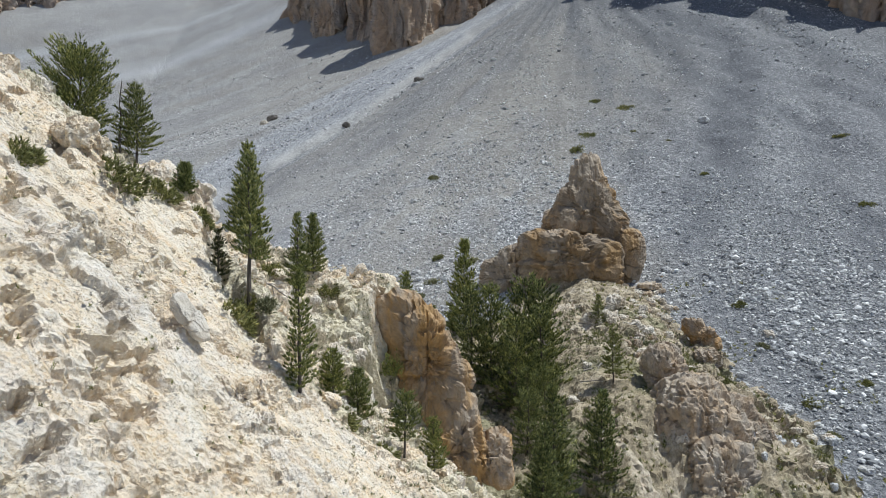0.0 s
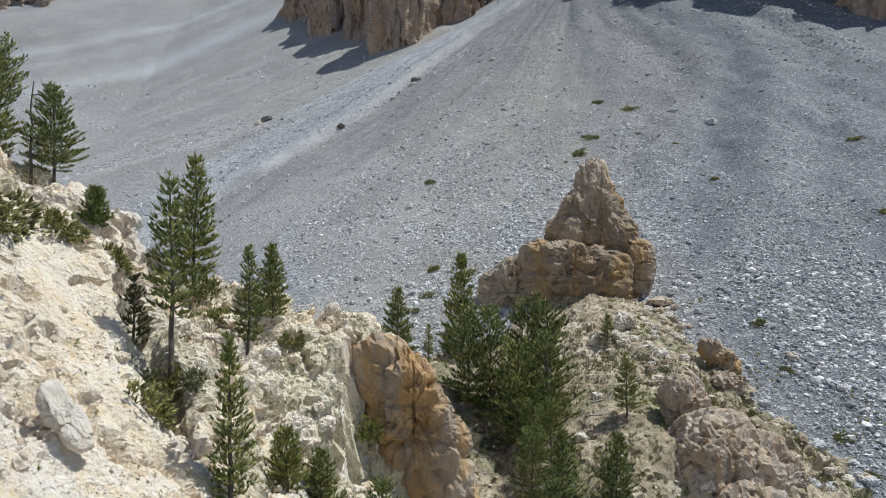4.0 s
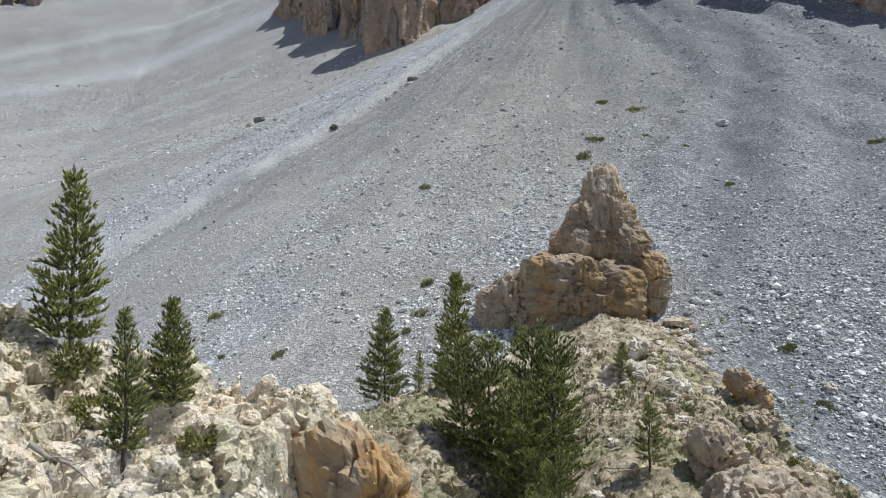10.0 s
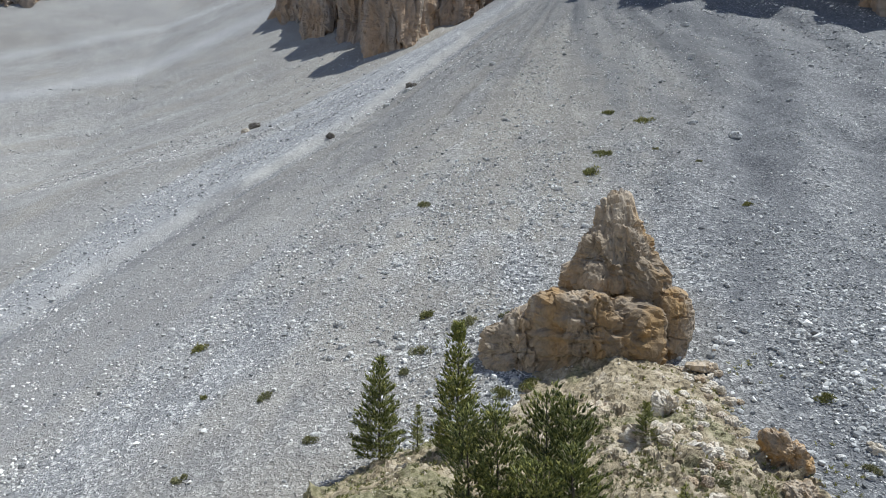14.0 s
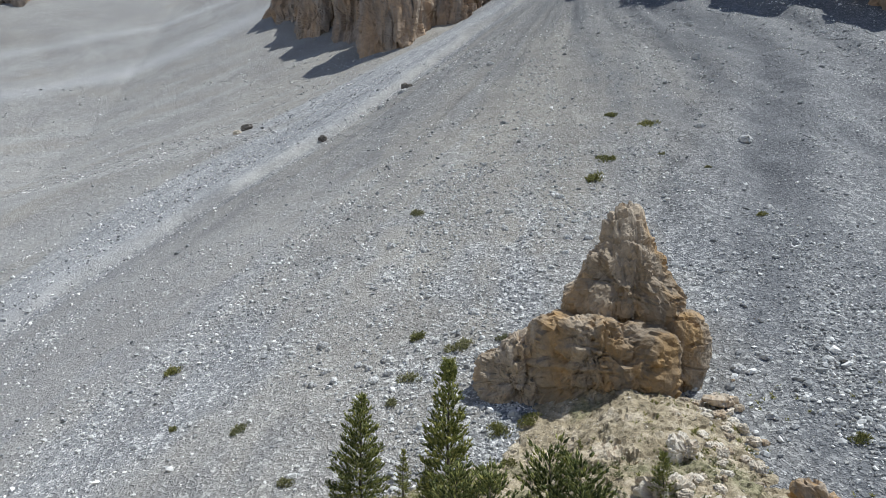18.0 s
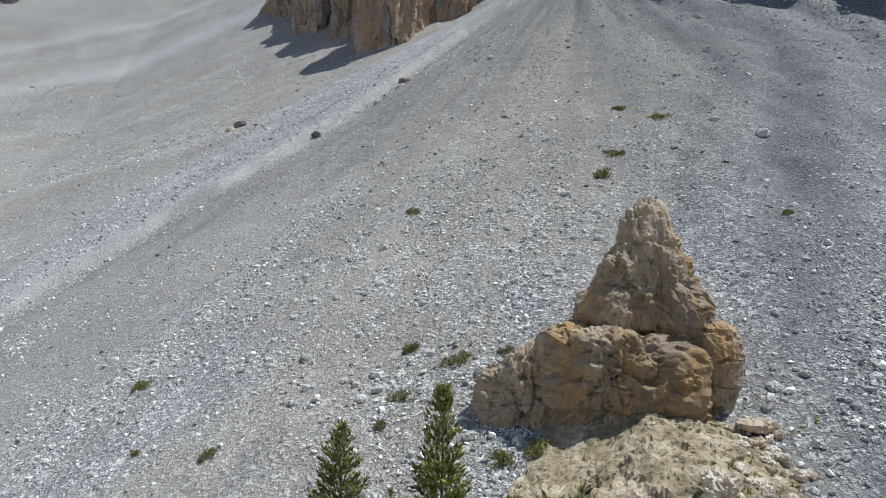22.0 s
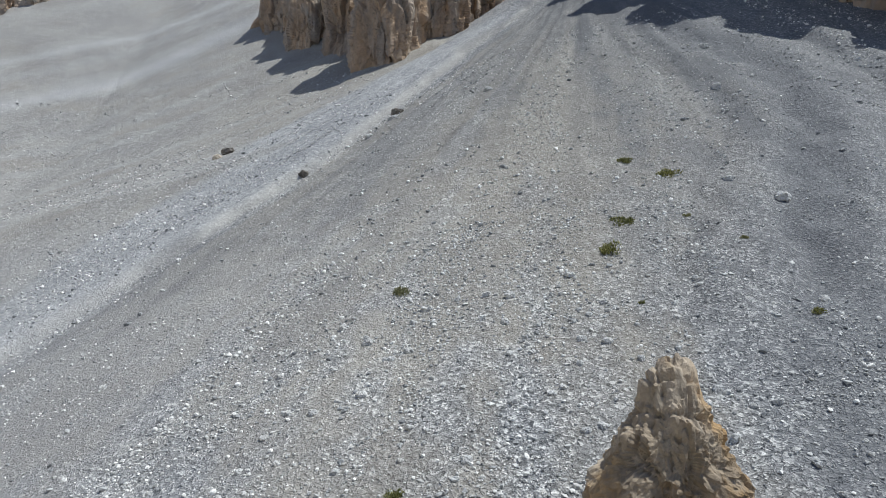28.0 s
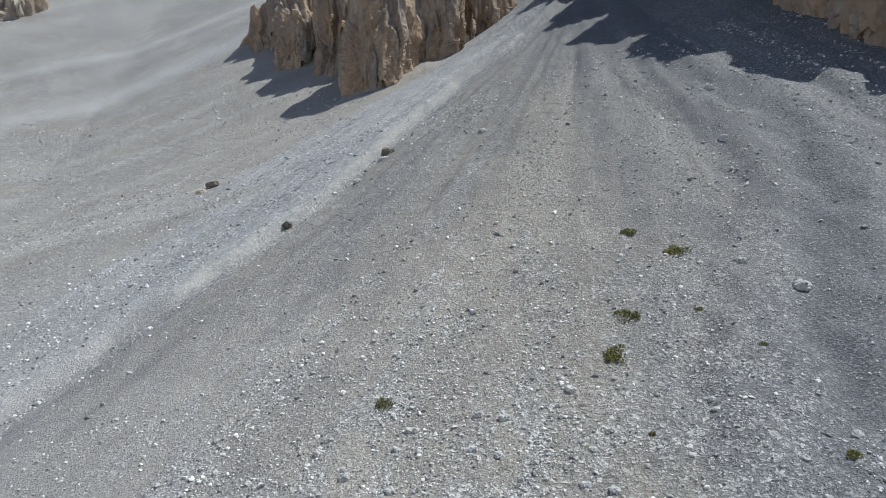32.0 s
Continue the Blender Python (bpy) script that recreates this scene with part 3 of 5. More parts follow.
# the furrow term paints shade on the side that faces left
coarse_shade = np.clip(0.75 * coarse_shade + 0.7 * np.exp(-((furrow - 2.5) / 3.4) ** 2) * step(60, 100, gy) + 0.3 * step(0.1, 0.7, streaks(gx, gy, 51)) + 0.3 * step(0, 4, bank) * step(60, 110, gy) * step(60, 20, bank), 0, 1) * (1 - 0.8 * far_left)
l_scree, l_knoll, l_spur = land(gx, gy)
bedrock = step(-0.3, 0.5, l_spur - np.maximum(l_scree, l_knoll) + 0.4 * fbm(gx / 2, gy / 2, octaves=3, seed=132))
tan_slope = 0.62 + 0.38 * step(-110, -50, gx) * step(230, 270, gy)
add_attributes(ground_me, warm=np.maximum(np.maximum(warm * (1 - coarse_shade) * (1 - levee), tan_slope * far_left) + 0.6 * step(2, 10, bank) * step(2, -12, furrow) * step(85, 125, gy), 0.95 * np.exp(-((bank + 1.5) / 2.2) ** 2) * high), pale=pale, coarse_shade=coarse_shade, bedrock=bedrock)
tagged(part("ground", ground_me, GROUND), "steep grey limestone scree with pale channels and streaks", "mountainside", kind="structure")

# ---- the rocky spur and the knoll that stand out of the scree ----


def rock_sheet(name, x0, x1, y0, y1, res, height, relief, label, mat, turf):
    xs, ys = np.arange(x0, x1, res), np.arange(y0, y1, res)
    x, y = np.meshgrid(xs, ys)
    rng = np.random.default_rng(7)
    z = height(x, y)
    dzx, dzy = np.gradient(z, res, axis=1), np.gradient(z, res, axis=0)
    n = np.stack([-dzx, -dzy, np.ones_like(z)], -1)
    n /= np.linalg.norm(n, axis=-1, keepdims=True)
    jx, jy = rng.uniform(-0.42, 0.42, (2, *x.shape)) * res
    x, y, z = x + jx, y + jy, z + jx * dzx + jy * dzy
    p = np.stack([x, y, z], -1) + n * relief(x, y, z)[..., None]
    edge = np.minimum(np.minimum(x - x0, x1 - x), np.minimum(y - y0, y1 - y))
    edge = edge - 0.9 - 0.9 * fbm(x / 1.8, y / 1.8, octaves=3, seed=131)
    p[..., 2] -= 2.0 * (1 - step(-0.6, 0.6, edge)) + 1.5 * np.maximum(0, -edge)
    me = mesh_of(name, p.reshape(-1, 3), tri_faces(len(ys), len(xs)), smooth=False)
    add_attributes(me, turf=turf(x, y, z))
    return tagged(part(name, me, mat), label, "rocky slope", kind="structure")


def spur_relief(x, y, z):
    face = step(0.6, -0.6, y - spur_edge(x))
    upper = step(-5.6, -7.2, x + 0.12 * (y - 10))
    wx, wy, wz = x + 0.3 * fbm(x, y, z, 2, 70), y + 0.3 * fbm(x, y, z, 2, 71), z + 0.3 * fbm(x, y, z, 2, 72)
    r = fractured(wx, wy, wz, 81, 1.8, 0.34) * (0.12 + 0.6 * upper * step(-0.2, 0.5, fbm(x / 3, y / 3, octaves=2, seed=121)))
    behind = 1 - step(0.8, -0.4, y - spur_edge(x))
    calm = 0.12 + 0.88 * np.maximum(step(0.1, 0.65, fbm(x / 2.2, y / 2.2, octaves=3, seed=84) + 0.25 * upper), behind)
    r = r + behind * (fractured(wx, wy, wz, 97, 0.95, 0.4) + fractured(wx, wy, wz, 98, 0.42, 0.18) - 0.35 * step(0.25, 0.7, fbm(x / 0.9, y / 0.9, octaves=3, seed=99)))
    r = r + calm * (fractured(wx, wy, wz, 85, 0.62, 0.12) + fractured(wx, wy * 1.3, wz * 1.3, 89, 0.26, 0.07)) + fractured(x, y, z, 95, 0.13, 0.022) * (0.4 + 0.6 * calm)
    r = r + 0.2 * (0.3 - ridged(wx * 1.1, wy * 1.1, wz * 1.1, 5, 92)) * (0.35 + 0.65 * calm) + 0.03 * fbm(x * 4, y * 4, z * 4, 3, 93)
    # long thin cracks
    crack = 1 - step(0.0, 0.07, np.abs(value_noise(wx / 1.5, wy / 1.5, wz / 1.5, seed=123)))
    r = r - 0.2 * crack * step(0.0, 0.4, value_noise(x / 2.0, y / 2.0, z / 2.0, seed=124))
    # hollows under jutting blocks
    for hx, hy, rad, depth in ((-8.75, 10.3, 0.42, 0.55), (-9.1, 8.1, 0.45, 0.6), (-8.2, 11.1, 0.3, 0.4), (-9.6, 11.6, 0.35, 0.4), (-5.6, 11.2, 0.25, 0.35), (-4.9, 11.8, 0.3, 0.35), (-6.6, 10.5, 0.22, 0.4), (-8.95, 7.6, 0.35, 0.5), (-9.7, 9.2, 0.3, 0.4)):
        r = r - depth * np.exp(-(((x - hx) / rad) ** 2 + ((y - hy) / (rad * 0.6)) ** 2))
    pits = step(0.55, 0.8, fbm(wx * 1.3, wy * 1.3, wz * 2.4, 3, 120)) * (0.3 + 0.7 * upper)
    return (r - 0.42 * pits) * (0.75 + 0.25 * face)


def spur_turf(x, y, z):
    behind = step(-0.1, 0.6, y - spur_edge(x))
    return (0.15 * step(0.3, 0.9, fbm(x / 1.1, y / 1.1, octaves=4, seed=37)) + behind * 0.8 * step(-0.4, 0.4, fbm(x / 1.7, y / 1.7, octaves=4, seed=36)))


def knoll_relief(x, y, z):
    stony = (1 - 0.8 * step(56, 62, y)) * step(-0.1, 0.5, fbm(x / 5, y / 5, octaves=3, seed=101) + 0.5 * step(11.5, 15, x) * step(62, 56, y))
    wx, wy, wz = x + 0.4 * fbm(x / 1.5, y / 1.5, z, 2, 102), y + 0.4 * fbm(x / 1.5, y / 1.5, z, 2, 103), z
    return stony * (fractured(wx, wy, wz, 105, 1.6, 0.55) + fractured(wx, wy, wz, 109, 0.6, 0.22)) + 0.16 * fractured(wx, wy, wz, 111, 0.55, 1.0) + (0.32 - 0.2 * step(56, 62, y)) * (0.3 - ridged(x / 1.6, y / 1.6, z / 1.6, 5, 112)) + 0.03 * fbm(x * 1.6, y * 1.6, z * 1.6, 3, 113)


def knoll_turf(x, y, z):
    return 0.8 * step(0.0, 0.6, fbm(x / 3, y / 3, octaves=5, seed=35) + 0.35 * step(6, 1, x) - 0.3)


rock_sheet("rocky_spur", -16, 3.5, -1, 27, 0.065, lambda x, y: land(x, y)[2], spur_relief, "pale crumbling limestone spur with cracks and hollows", SPUR, spur_turf)
rock_sheet("rocky_knoll", -12, 26, 27, 77, 0.15, lambda x, y: land(x, y)[1], knoll_relief, "tan stony knoll with thin dry turf below the pillar", KNOLL, knoll_turf)

# ---- cliffs ----


def cliff(name, label, towers, seed, sub=6):
    thing = tagged(new(name), label, "cliff", kind="")
    for i, (x, y, r, base, top) in enumerate(towers):
        h = (top - base) / 2
        me = rock_mesh("buttress", [(x, y, base + h, r, r * 0.9, h, 20 * i)], (x, y, base + h), sub, lumps=r * 0.14, size=r * 0.6, cracks=r * 0.22, grain=r * 0.012, seed=seed + i, tall=3.4, square=3.0, blocks=r * 0.22, block_size=r * 0.5)
        part("buttress", me, CLIFF, thing)
    return thing


cliff("cliff", "brown limestone cliff with vertical buttresses above the scree", [(-69, 372, 12, 92, 139), (-51, 355, 13, 84, 136), (-32, 339, 13, 70, 146), (-16, 313, 14, 58, 133), (3, 327, 13, 70, 150), (22, 347, 14, 84, 158), (14, 378, 16, 100, 168), (38, 404, 17, 118, 176), (-50, 372, 18, 96, 158)], 3)
cliff("cliff", "tan limestone cliff shading the top of the scree", [(116, 184, 15, 36, 102), (113, 206, 16, 48, 142), (110, 231, 17, 62, 178), (104, 258, 18, 80, 192), (94, 288, 19, 96, 190), (134, 206, 20, 46, 144), (138, 170, 16, 32, 96), (80, 322, 18, 108, 184)], 21)
cliff("cliff", "grey limestone crag on the far slope", [(-236, 424, 15, 112, 176), (-214, 428, 11, 122, 168), (-262, 412, 18, 100, 176)], 43, 5)

# ---- the pillar ----
pillar = tagged(new("rock_pillar"), "tan and orange limestone pillar with a pointed top on the knoll", "rock")


def pillar_part(name, blobs, centre, label, seed, sub=6, flutes=0.0, **kw):
    """One mass of the pillar: a worn hull cut by steep flutes, pits and a few level joints."""
    return part(name, weather(rock_mesh(name, blobs, centre, sub, seed=seed, **kw), centre, seed, flutes), LIMESTONE, pillar, label)


pillar_part("lower_block", [(9.9, 69.9, -1.4, 2.5, 2.8, 3.0, -14), (12.2, 69.0, -1.6, 2.8, 3.0, 2.9, -12), (14.6, 68.5, -2.1, 3.0, 2.7, 2.6, -8), (16.2, 68.3, -1.8, 1.5, 2.2, 2.0, -8), (10.2, 69.7, -3.9, 2.6, 2.4, 2.1, -14)], (12.2, 69.3, -1.9), "massive orange-stained lower block with a bright ledge", 2, 6, 0.14, lumps=0.22, size=2.4, cracks=0.3, grain=0.06, tall=1.2, square=2.9, strata=0.3, blocks=0.36, block_size=2.2)
pillar_part("left_block", [(5.2, 71.2, -3.7, 1.6, 2.0, 2.1, -20), (7.2, 70.7, -2.8, 1.9, 2.3, 2.7, -20), (8.6, 70.6, -2.6, 1.6, 2.2, 2.6, -20), (6.9, 70.5, -5.0, 2.3, 2.0, 1.7, -20)], (6.9, 70.7, -3.4), "pitted side block that tapers to a low end", 4, 6, 0.2, lumps=0.2, size=1.8, cracks=0.3, grain=0.06, tall=1.5, square=2.5, strata=0.12, blocks=0.3, block_size=1.5)
pillar_part("foot", [(8.0, 70.4, -5.2, 3.4, 1.9, 1.3, -14), (12.0, 69.9, -4.6, 4.0, 1.9, 1.2, -10), (15.6, 69.4, -4.4, 2.8, 1.7, 1.1, -8)], (11.5, 69.9, -4.9), "undercut dark foot of the block", 6, 5, 0.1, lumps=0.15, size=1.4, cracks=0.25, grain=0.05, tall=1.0, square=2.6, blocks=0.3, block_size=0.9)
pillar_part("right_lobe", [(18.75, 69.5, -0.9, 1.75, 2.0, 2.5, 0), (18.4, 69.6, -3.2, 1.5, 1.8, 2.3, 0)], (18.6, 69.6, -1.5), "smooth rounded ochre lobe", 8, 6, 0.05, lumps=0.16, size=1.7, cracks=0.1, grain=0.04, tall=1.4, square=2.6, blocks=0.1, block_size=1.4)
pillar_part("spire", [(14.75, 70.4, 8.35, 0.95, 0.9, 1.0, 0), (14.65, 70.4, 7.3, 1.7, 1.4, 1.5, 0), (14.8, 70.4, 5.9, 2.3, 1.8, 1.7, 0), (14.6, 70.4, 4.5, 3.0, 2.1, 1.8, 0), (14.3, 70.4, 3.0, 3.8, 2.4, 1.6, 0), (13.2, 70.4, 1.7, 3.3, 2.3, 1.5, 0), (16.9, 70.2, 1.7, 2.0, 2.1, 1.9, 0)], (14.6, 70.4, 3.9), "pointed fluted upper spire with a notched head", 5, 6, 0.26, lumps=0.2, size=1.5, cracks=0.26, grain=0.05, tall=2.2, square=2.2, blocks=0.34, block_size=1.5)

# ---- outcrops ----


def outcrop(label, mat, blobs, centre, sub=5, split=False, worn=0.0, k=0.6, **kw):
    """A rock that stands out of the ground: one mesh, or a block for each blob; worn: how deep it is fluted."""
    def one(name, bl, c):
        me = rock_mesh(name, bl, c, sub, **kw)
        return weather(me, c, kw["seed"], worn, k) if worn else me

    if not split:
        return tagged(part("outcrop", one("outcrop", blobs, centre), mat), label, "rock")
    thing = tagged(new("outcrop"), label, "rock")
    for i, b in enumerate(blobs):
        kw["seed"] += 100 * i
        part("block", one("block", [b], b[:3]), mat, thing)
    return thing


fin = tagged(new("outcrop"), "orange-stained limestone fin standing out of the spur", "rock")
FIN = ((-0.95, 22.0, -5.2), (0.3, 22.1, -8.4))
part("fin_head", weather(rock_mesh("fin_head", [(-2.15, 21.9, -3.35, 1.1, 0.6, 0.95, -14), (-1.45, 21.95, -4.2, 1.3, 0.65, 1.2, -12), (-0.8, 22.0, -5.35, 1.3, 0.65, 1.35, -10), (-0.35, 22.05, -6.6, 1.15, 0.65, 1.4, -8)], FIN[0], 6, lumps=0.18, size=1.0, cracks=0.22, grain=0.06, seed=9, tall=1.7, square=2.6, blocks=0.16, block_size=1.1), FIN[0], 9, 0.16, 0.7), ORANGE, fin)
part("fin_foot", weather(rock_mesh("fin_foot", [(-0.1, 22.05, -7.3, 1.1, 0.65, 1.3, -6), (0.2, 22.1, -8.2, 1.0, 0.65, 1.4, -4), (0.5, 22.2, -9.3, 0.85, 0.65, 1.5, 0)], FIN[1], 5, lumps=0.18, size=1.0, cracks=0.22, grain=0.06, seed=10, tall=2.4, square=2.4, blocks=0.14, block_size=0.7), FIN[1], 10, 0.1, 0.6), ORANGE, fin)
outcrop("rounded orange boulder at the foot of the fin", ORANGE, [(1.75, 22.4, -9.0, 0.7, 0.65, 1.1, 0)], (1.75, 22.4, -9.0), lumps=0.14, size=0.7, cracks=0.16, grain=0.03, seed=10, tall=1.3, blocks=0.15, block_size=0.6)
outcrop("big weathered grey-brown outcrop beside the scree", GREYROCK, [(14.4, 42.2, -9.3, 1.4, 1.3, 2.4, 20), (14.8, 39.2, -12.1, 2.6, 2.0, 3.5, 10), (17.4, 39.6, -13.0, 2.3, 1.8, 3.0, 30), (19.5, 40.6, -12.8, 1.5, 1.4, 1.5, 0), (13.0, 38.6, -13.4, 1.4, 1.5, 3.4, 0), (16.0, 37.6, -15.2, 2.8, 1.7, 3.2, 15)], (15.2, 40.6, -10.8), 6, split=True, worn=0.07, k=0.8, lumps=0.3, size=1.8, cracks=0.34, grain=0.08, seed=12, tall=1.6, square=2.7, blocks=0.22, block_size=1.7)
outcrop("tilted orange-brown slab beside the scree", ORANGE, [(20.7, 55.4, -7.3, 0.85, 0.8, 0.8, -20), (21.5, 55.4, -8.0, 0.95, 0.8, 0.8, -20), (22.2, 55.4, -8.6, 0.75, 0.7, 0.7, -20)], (21.5, 55.4, -8.0), lumps=0.15, size=0.8, cracks=0.16, grain=0.04, seed=14, tall=1.0, worn=0.08, k=0.45, blocks=0.3, block_size=0.7)
outcrop("brown boulder below the tilted block", GREYROCK, [(20.4, 51.6, -9.4, 1.1, 0.9, 0.8, 10)], (20.4, 51.6, -9.4), lumps=0.2, size=0.8, cracks=0.14, grain=0.03, seed=15, tall=1.0, blocks=0.25, block_size=0.7)
outcrop("pale rock standing on the knoll", PALE, [(14.9, 58.2, -5.8, 0.9, 0.8, 1.0, 0)], (14.9, 58.2, -5.8), lumps=0.2, size=0.8, cracks=0.16, grain=0.03, seed=16, worn=0.08, k=0.5, blocks=0.35, block_size=0.6)
outcrop("pale broken outcrop on the knoll", PALE, [(12.6, 54.0, -7.0, 1.3, 1.0, 1.0, 0), (14.2, 53.0, -7.6, 1.2, 0.9, 1.1, 0)], (13.3, 53.6, -7.2), split=True, lumps=0.3, size=1.0, cracks=0.25, grain=0.04, seed=17, worn=0.1, k=0.5, blocks=0.45, block_size=0.7)
outcrop("flat grey slab beside the pillar", GREYROCK, [(19.9, 65.8, -4.25, 1.05, 0.8, 0.34, 15)], (20.1, 66.3, -4.3), 4, lumps=0.1, size=0.9, cracks=0.14, grain=0.02, seed=18, square=4, worn=0.1, k=0.5, blocks=0.25, block_size=0.9)
outcrop("whitish boulder on the edge of the spur", PALE, [(-8.15, 16.6, 0.55, 0.6, 0.55, 0.7, 0)], (-8.15, 16.6, 0.55), lumps=0.1, size=0.6, cracks=0.12, grain=0.02, seed=19, square=3.4, blocks=0.14, block_size=0.5)
outcrop("whitish boulders along the top of the spur", SPUR, [(-9.35, 16.2, 1.2, 0.7, 0.55, 0.6, 10), (-10.2, 13.0, 2.25, 0.5, 0.4, 0.4, 30), (-9.75, 13.6, 1.9, 0.34, 0.3, 0.3, 0)], (-9.7, 14, 1.8), split=True, lumps=0.1, size=0.6, cracks=0.12, grain=0.02, seed=23, square=3.2, blocks=0.16, block_size=0.5)
outcrop("pale upright slab leaning on the rocky slope", PALE, [(0, 0, 0, 0.24, 0.13, 0.7, 0)], (0, 0, 0), lumps=0.05, size=0.5, cracks=0.06, grain=0.012, seed=20, square=3.6, blocks=0.06, block_size=0.4).matrix_basis = pose(-6.15, 10.4, -2.45, -34, -14, 62)
outcrop("tan blocks jutting out of the pale slope", SPUR, [(-8.75, 10.45, -0.2, 0.36, 0.36, 0.3, 20), (-8.38, 10.15, -0.65, 0.3, 0.32, 0.26, -15), (-8.65, 9.6, -0.5, 0.3, 0.3, 0.24, 40)], (-8.6, 10.1, -0.4), split=True, lumps=0.06, size=0.4, cracks=0.1, grain=0.015, seed=31, square=3.6, blocks=0.14, block_size=0.35)
outcrop("tan broken blocks low on the pale slope", SPUR, [(-5.05, 10.4, -4.3, 0.36, 0.3, 0.36, 10), (-4.7, 10.95, -4.25, 0.34, 0.3, 0.38, -20), (-4.42, 10.3, -4.85, 0.24, 0.22, 0.26, 0)], (-4.7, 10.4, -4.3), split=True, lumps=0.06, size=0.4, cracks=0.1, grain=0.015, seed=37, square=3.4, blocks=0.14, block_size=0.3)

# ---- trees ----


def blades(rng, p, axis, n, length, width, spread_, out_v):
    """Needle tufts: thin triangles about each point p, leaning along axis."""
    m = len(p)
    d = axis[:, None, :] + rng.normal(0, spread_, (m, n, 3))
    d /= np.linalg.norm(d, axis=2, keepdims=True)
    side = np.cross(d, rng.normal(0, 1, (m, n, 3)))
    side /= np.linalg.norm(side, axis=2, keepdims=True) + 1e-6
    ln = length * rng.uniform(0.6, 1.25, (m, n, 1))
    base = p[:, None, :] + rng.normal(0, length * 0.12, (m, n, 3))
    a, b, c = base - side * width / 2, base + side * width / 2, base + d * ln
    out_v.append(np.stack([a, b, c], 2).reshape(-1, 3))


def tube(points, radii, sides=7):
    v, f = [], []
    for k, (q, r) in enumerate(zip(points, radii)):
        for s in range(sides):
            a = 2 * math.pi * s / sides
            v.append((q[0] + r * math.cos(a), q[1] + r * math.sin(a), q[2]))
    for k in range(len(points) - 1):
        for s in range(sides):
            f.append((k * sides + s, k * sides + (s + 1) % sides, (k + 1) * sides + (s + 1) % sides, (k + 1) * sides + s))
    return np.array(v), np.array(f)


def shoots(rng, p, axis, length, needles, out_v, out_f, start):
    """Leafy shoots: a tapering tuft about each axis, with needles standing out of it; gives back the next vertex number."""
    m = len(p)
    axis = axis / np.linalg.norm(axis, axis=1, keepdims=True)
    ln = length * rng.uniform(0.65, 1.3, (m, 1))
    u = np.cross(axis, rng.normal(0, 1, (m, 3)))
    u /= np.linalg.norm(u, axis=1, keepdims=True) + 1e-6
    w = np.cross(axis, u)
    r = ln * rng.uniform(0.13, 0.24, (m, 4))
    mid = p + axis * ln * 0.42
    v = np.stack([p, mid + u * r[:, :1], mid + w * r[:, 1:2], mid - u * r[:, 2:3], mid - w * r[:, 3:], p + axis * ln], 1)
    f = np.array([(0, 2, 1), (0, 3, 2), (0, 4, 3), (0, 1, 4), (1, 2, 5), (2, 3, 5), (3, 4, 5), (4, 1, 5)])
    out_v.append(v.reshape(-1, 3))
    out_f.append((f[None] + (start + 6 * np.arange(m))[:, None, None]).reshape(-1, 3))
    start += 6 * m
    t = rng.uniform(0.15, 1.0, (m, needles, 1))
    d = rng.normal(0, 0.55, (m, needles, 3)) + axis[:, None, :] * 0.75
    d /= np.linalg.norm(d, axis=2, keepdims=True)
    side = np.cross(d, rng.normal(0, 1, (m, needles, 3)))
    side /= np.linalg.norm(side, axis=2, keepdims=True) + 1e-6
    o = p[:, None, :] + axis[:, None, :] * ln[:, None, :] * t
    nl = ln[:, None, :] * rng.uniform(0.35, 0.65, (m, needles, 1))
    nv = np.stack([o - side * nl * 0.09, o + side * nl * 0.09, o + d * nl], 2).reshape(-1, 3)
    out_v.append(nv)
    out_f.append(start + np.arange(len(nv)).reshape(-1, 3))
    return start + len(nv)


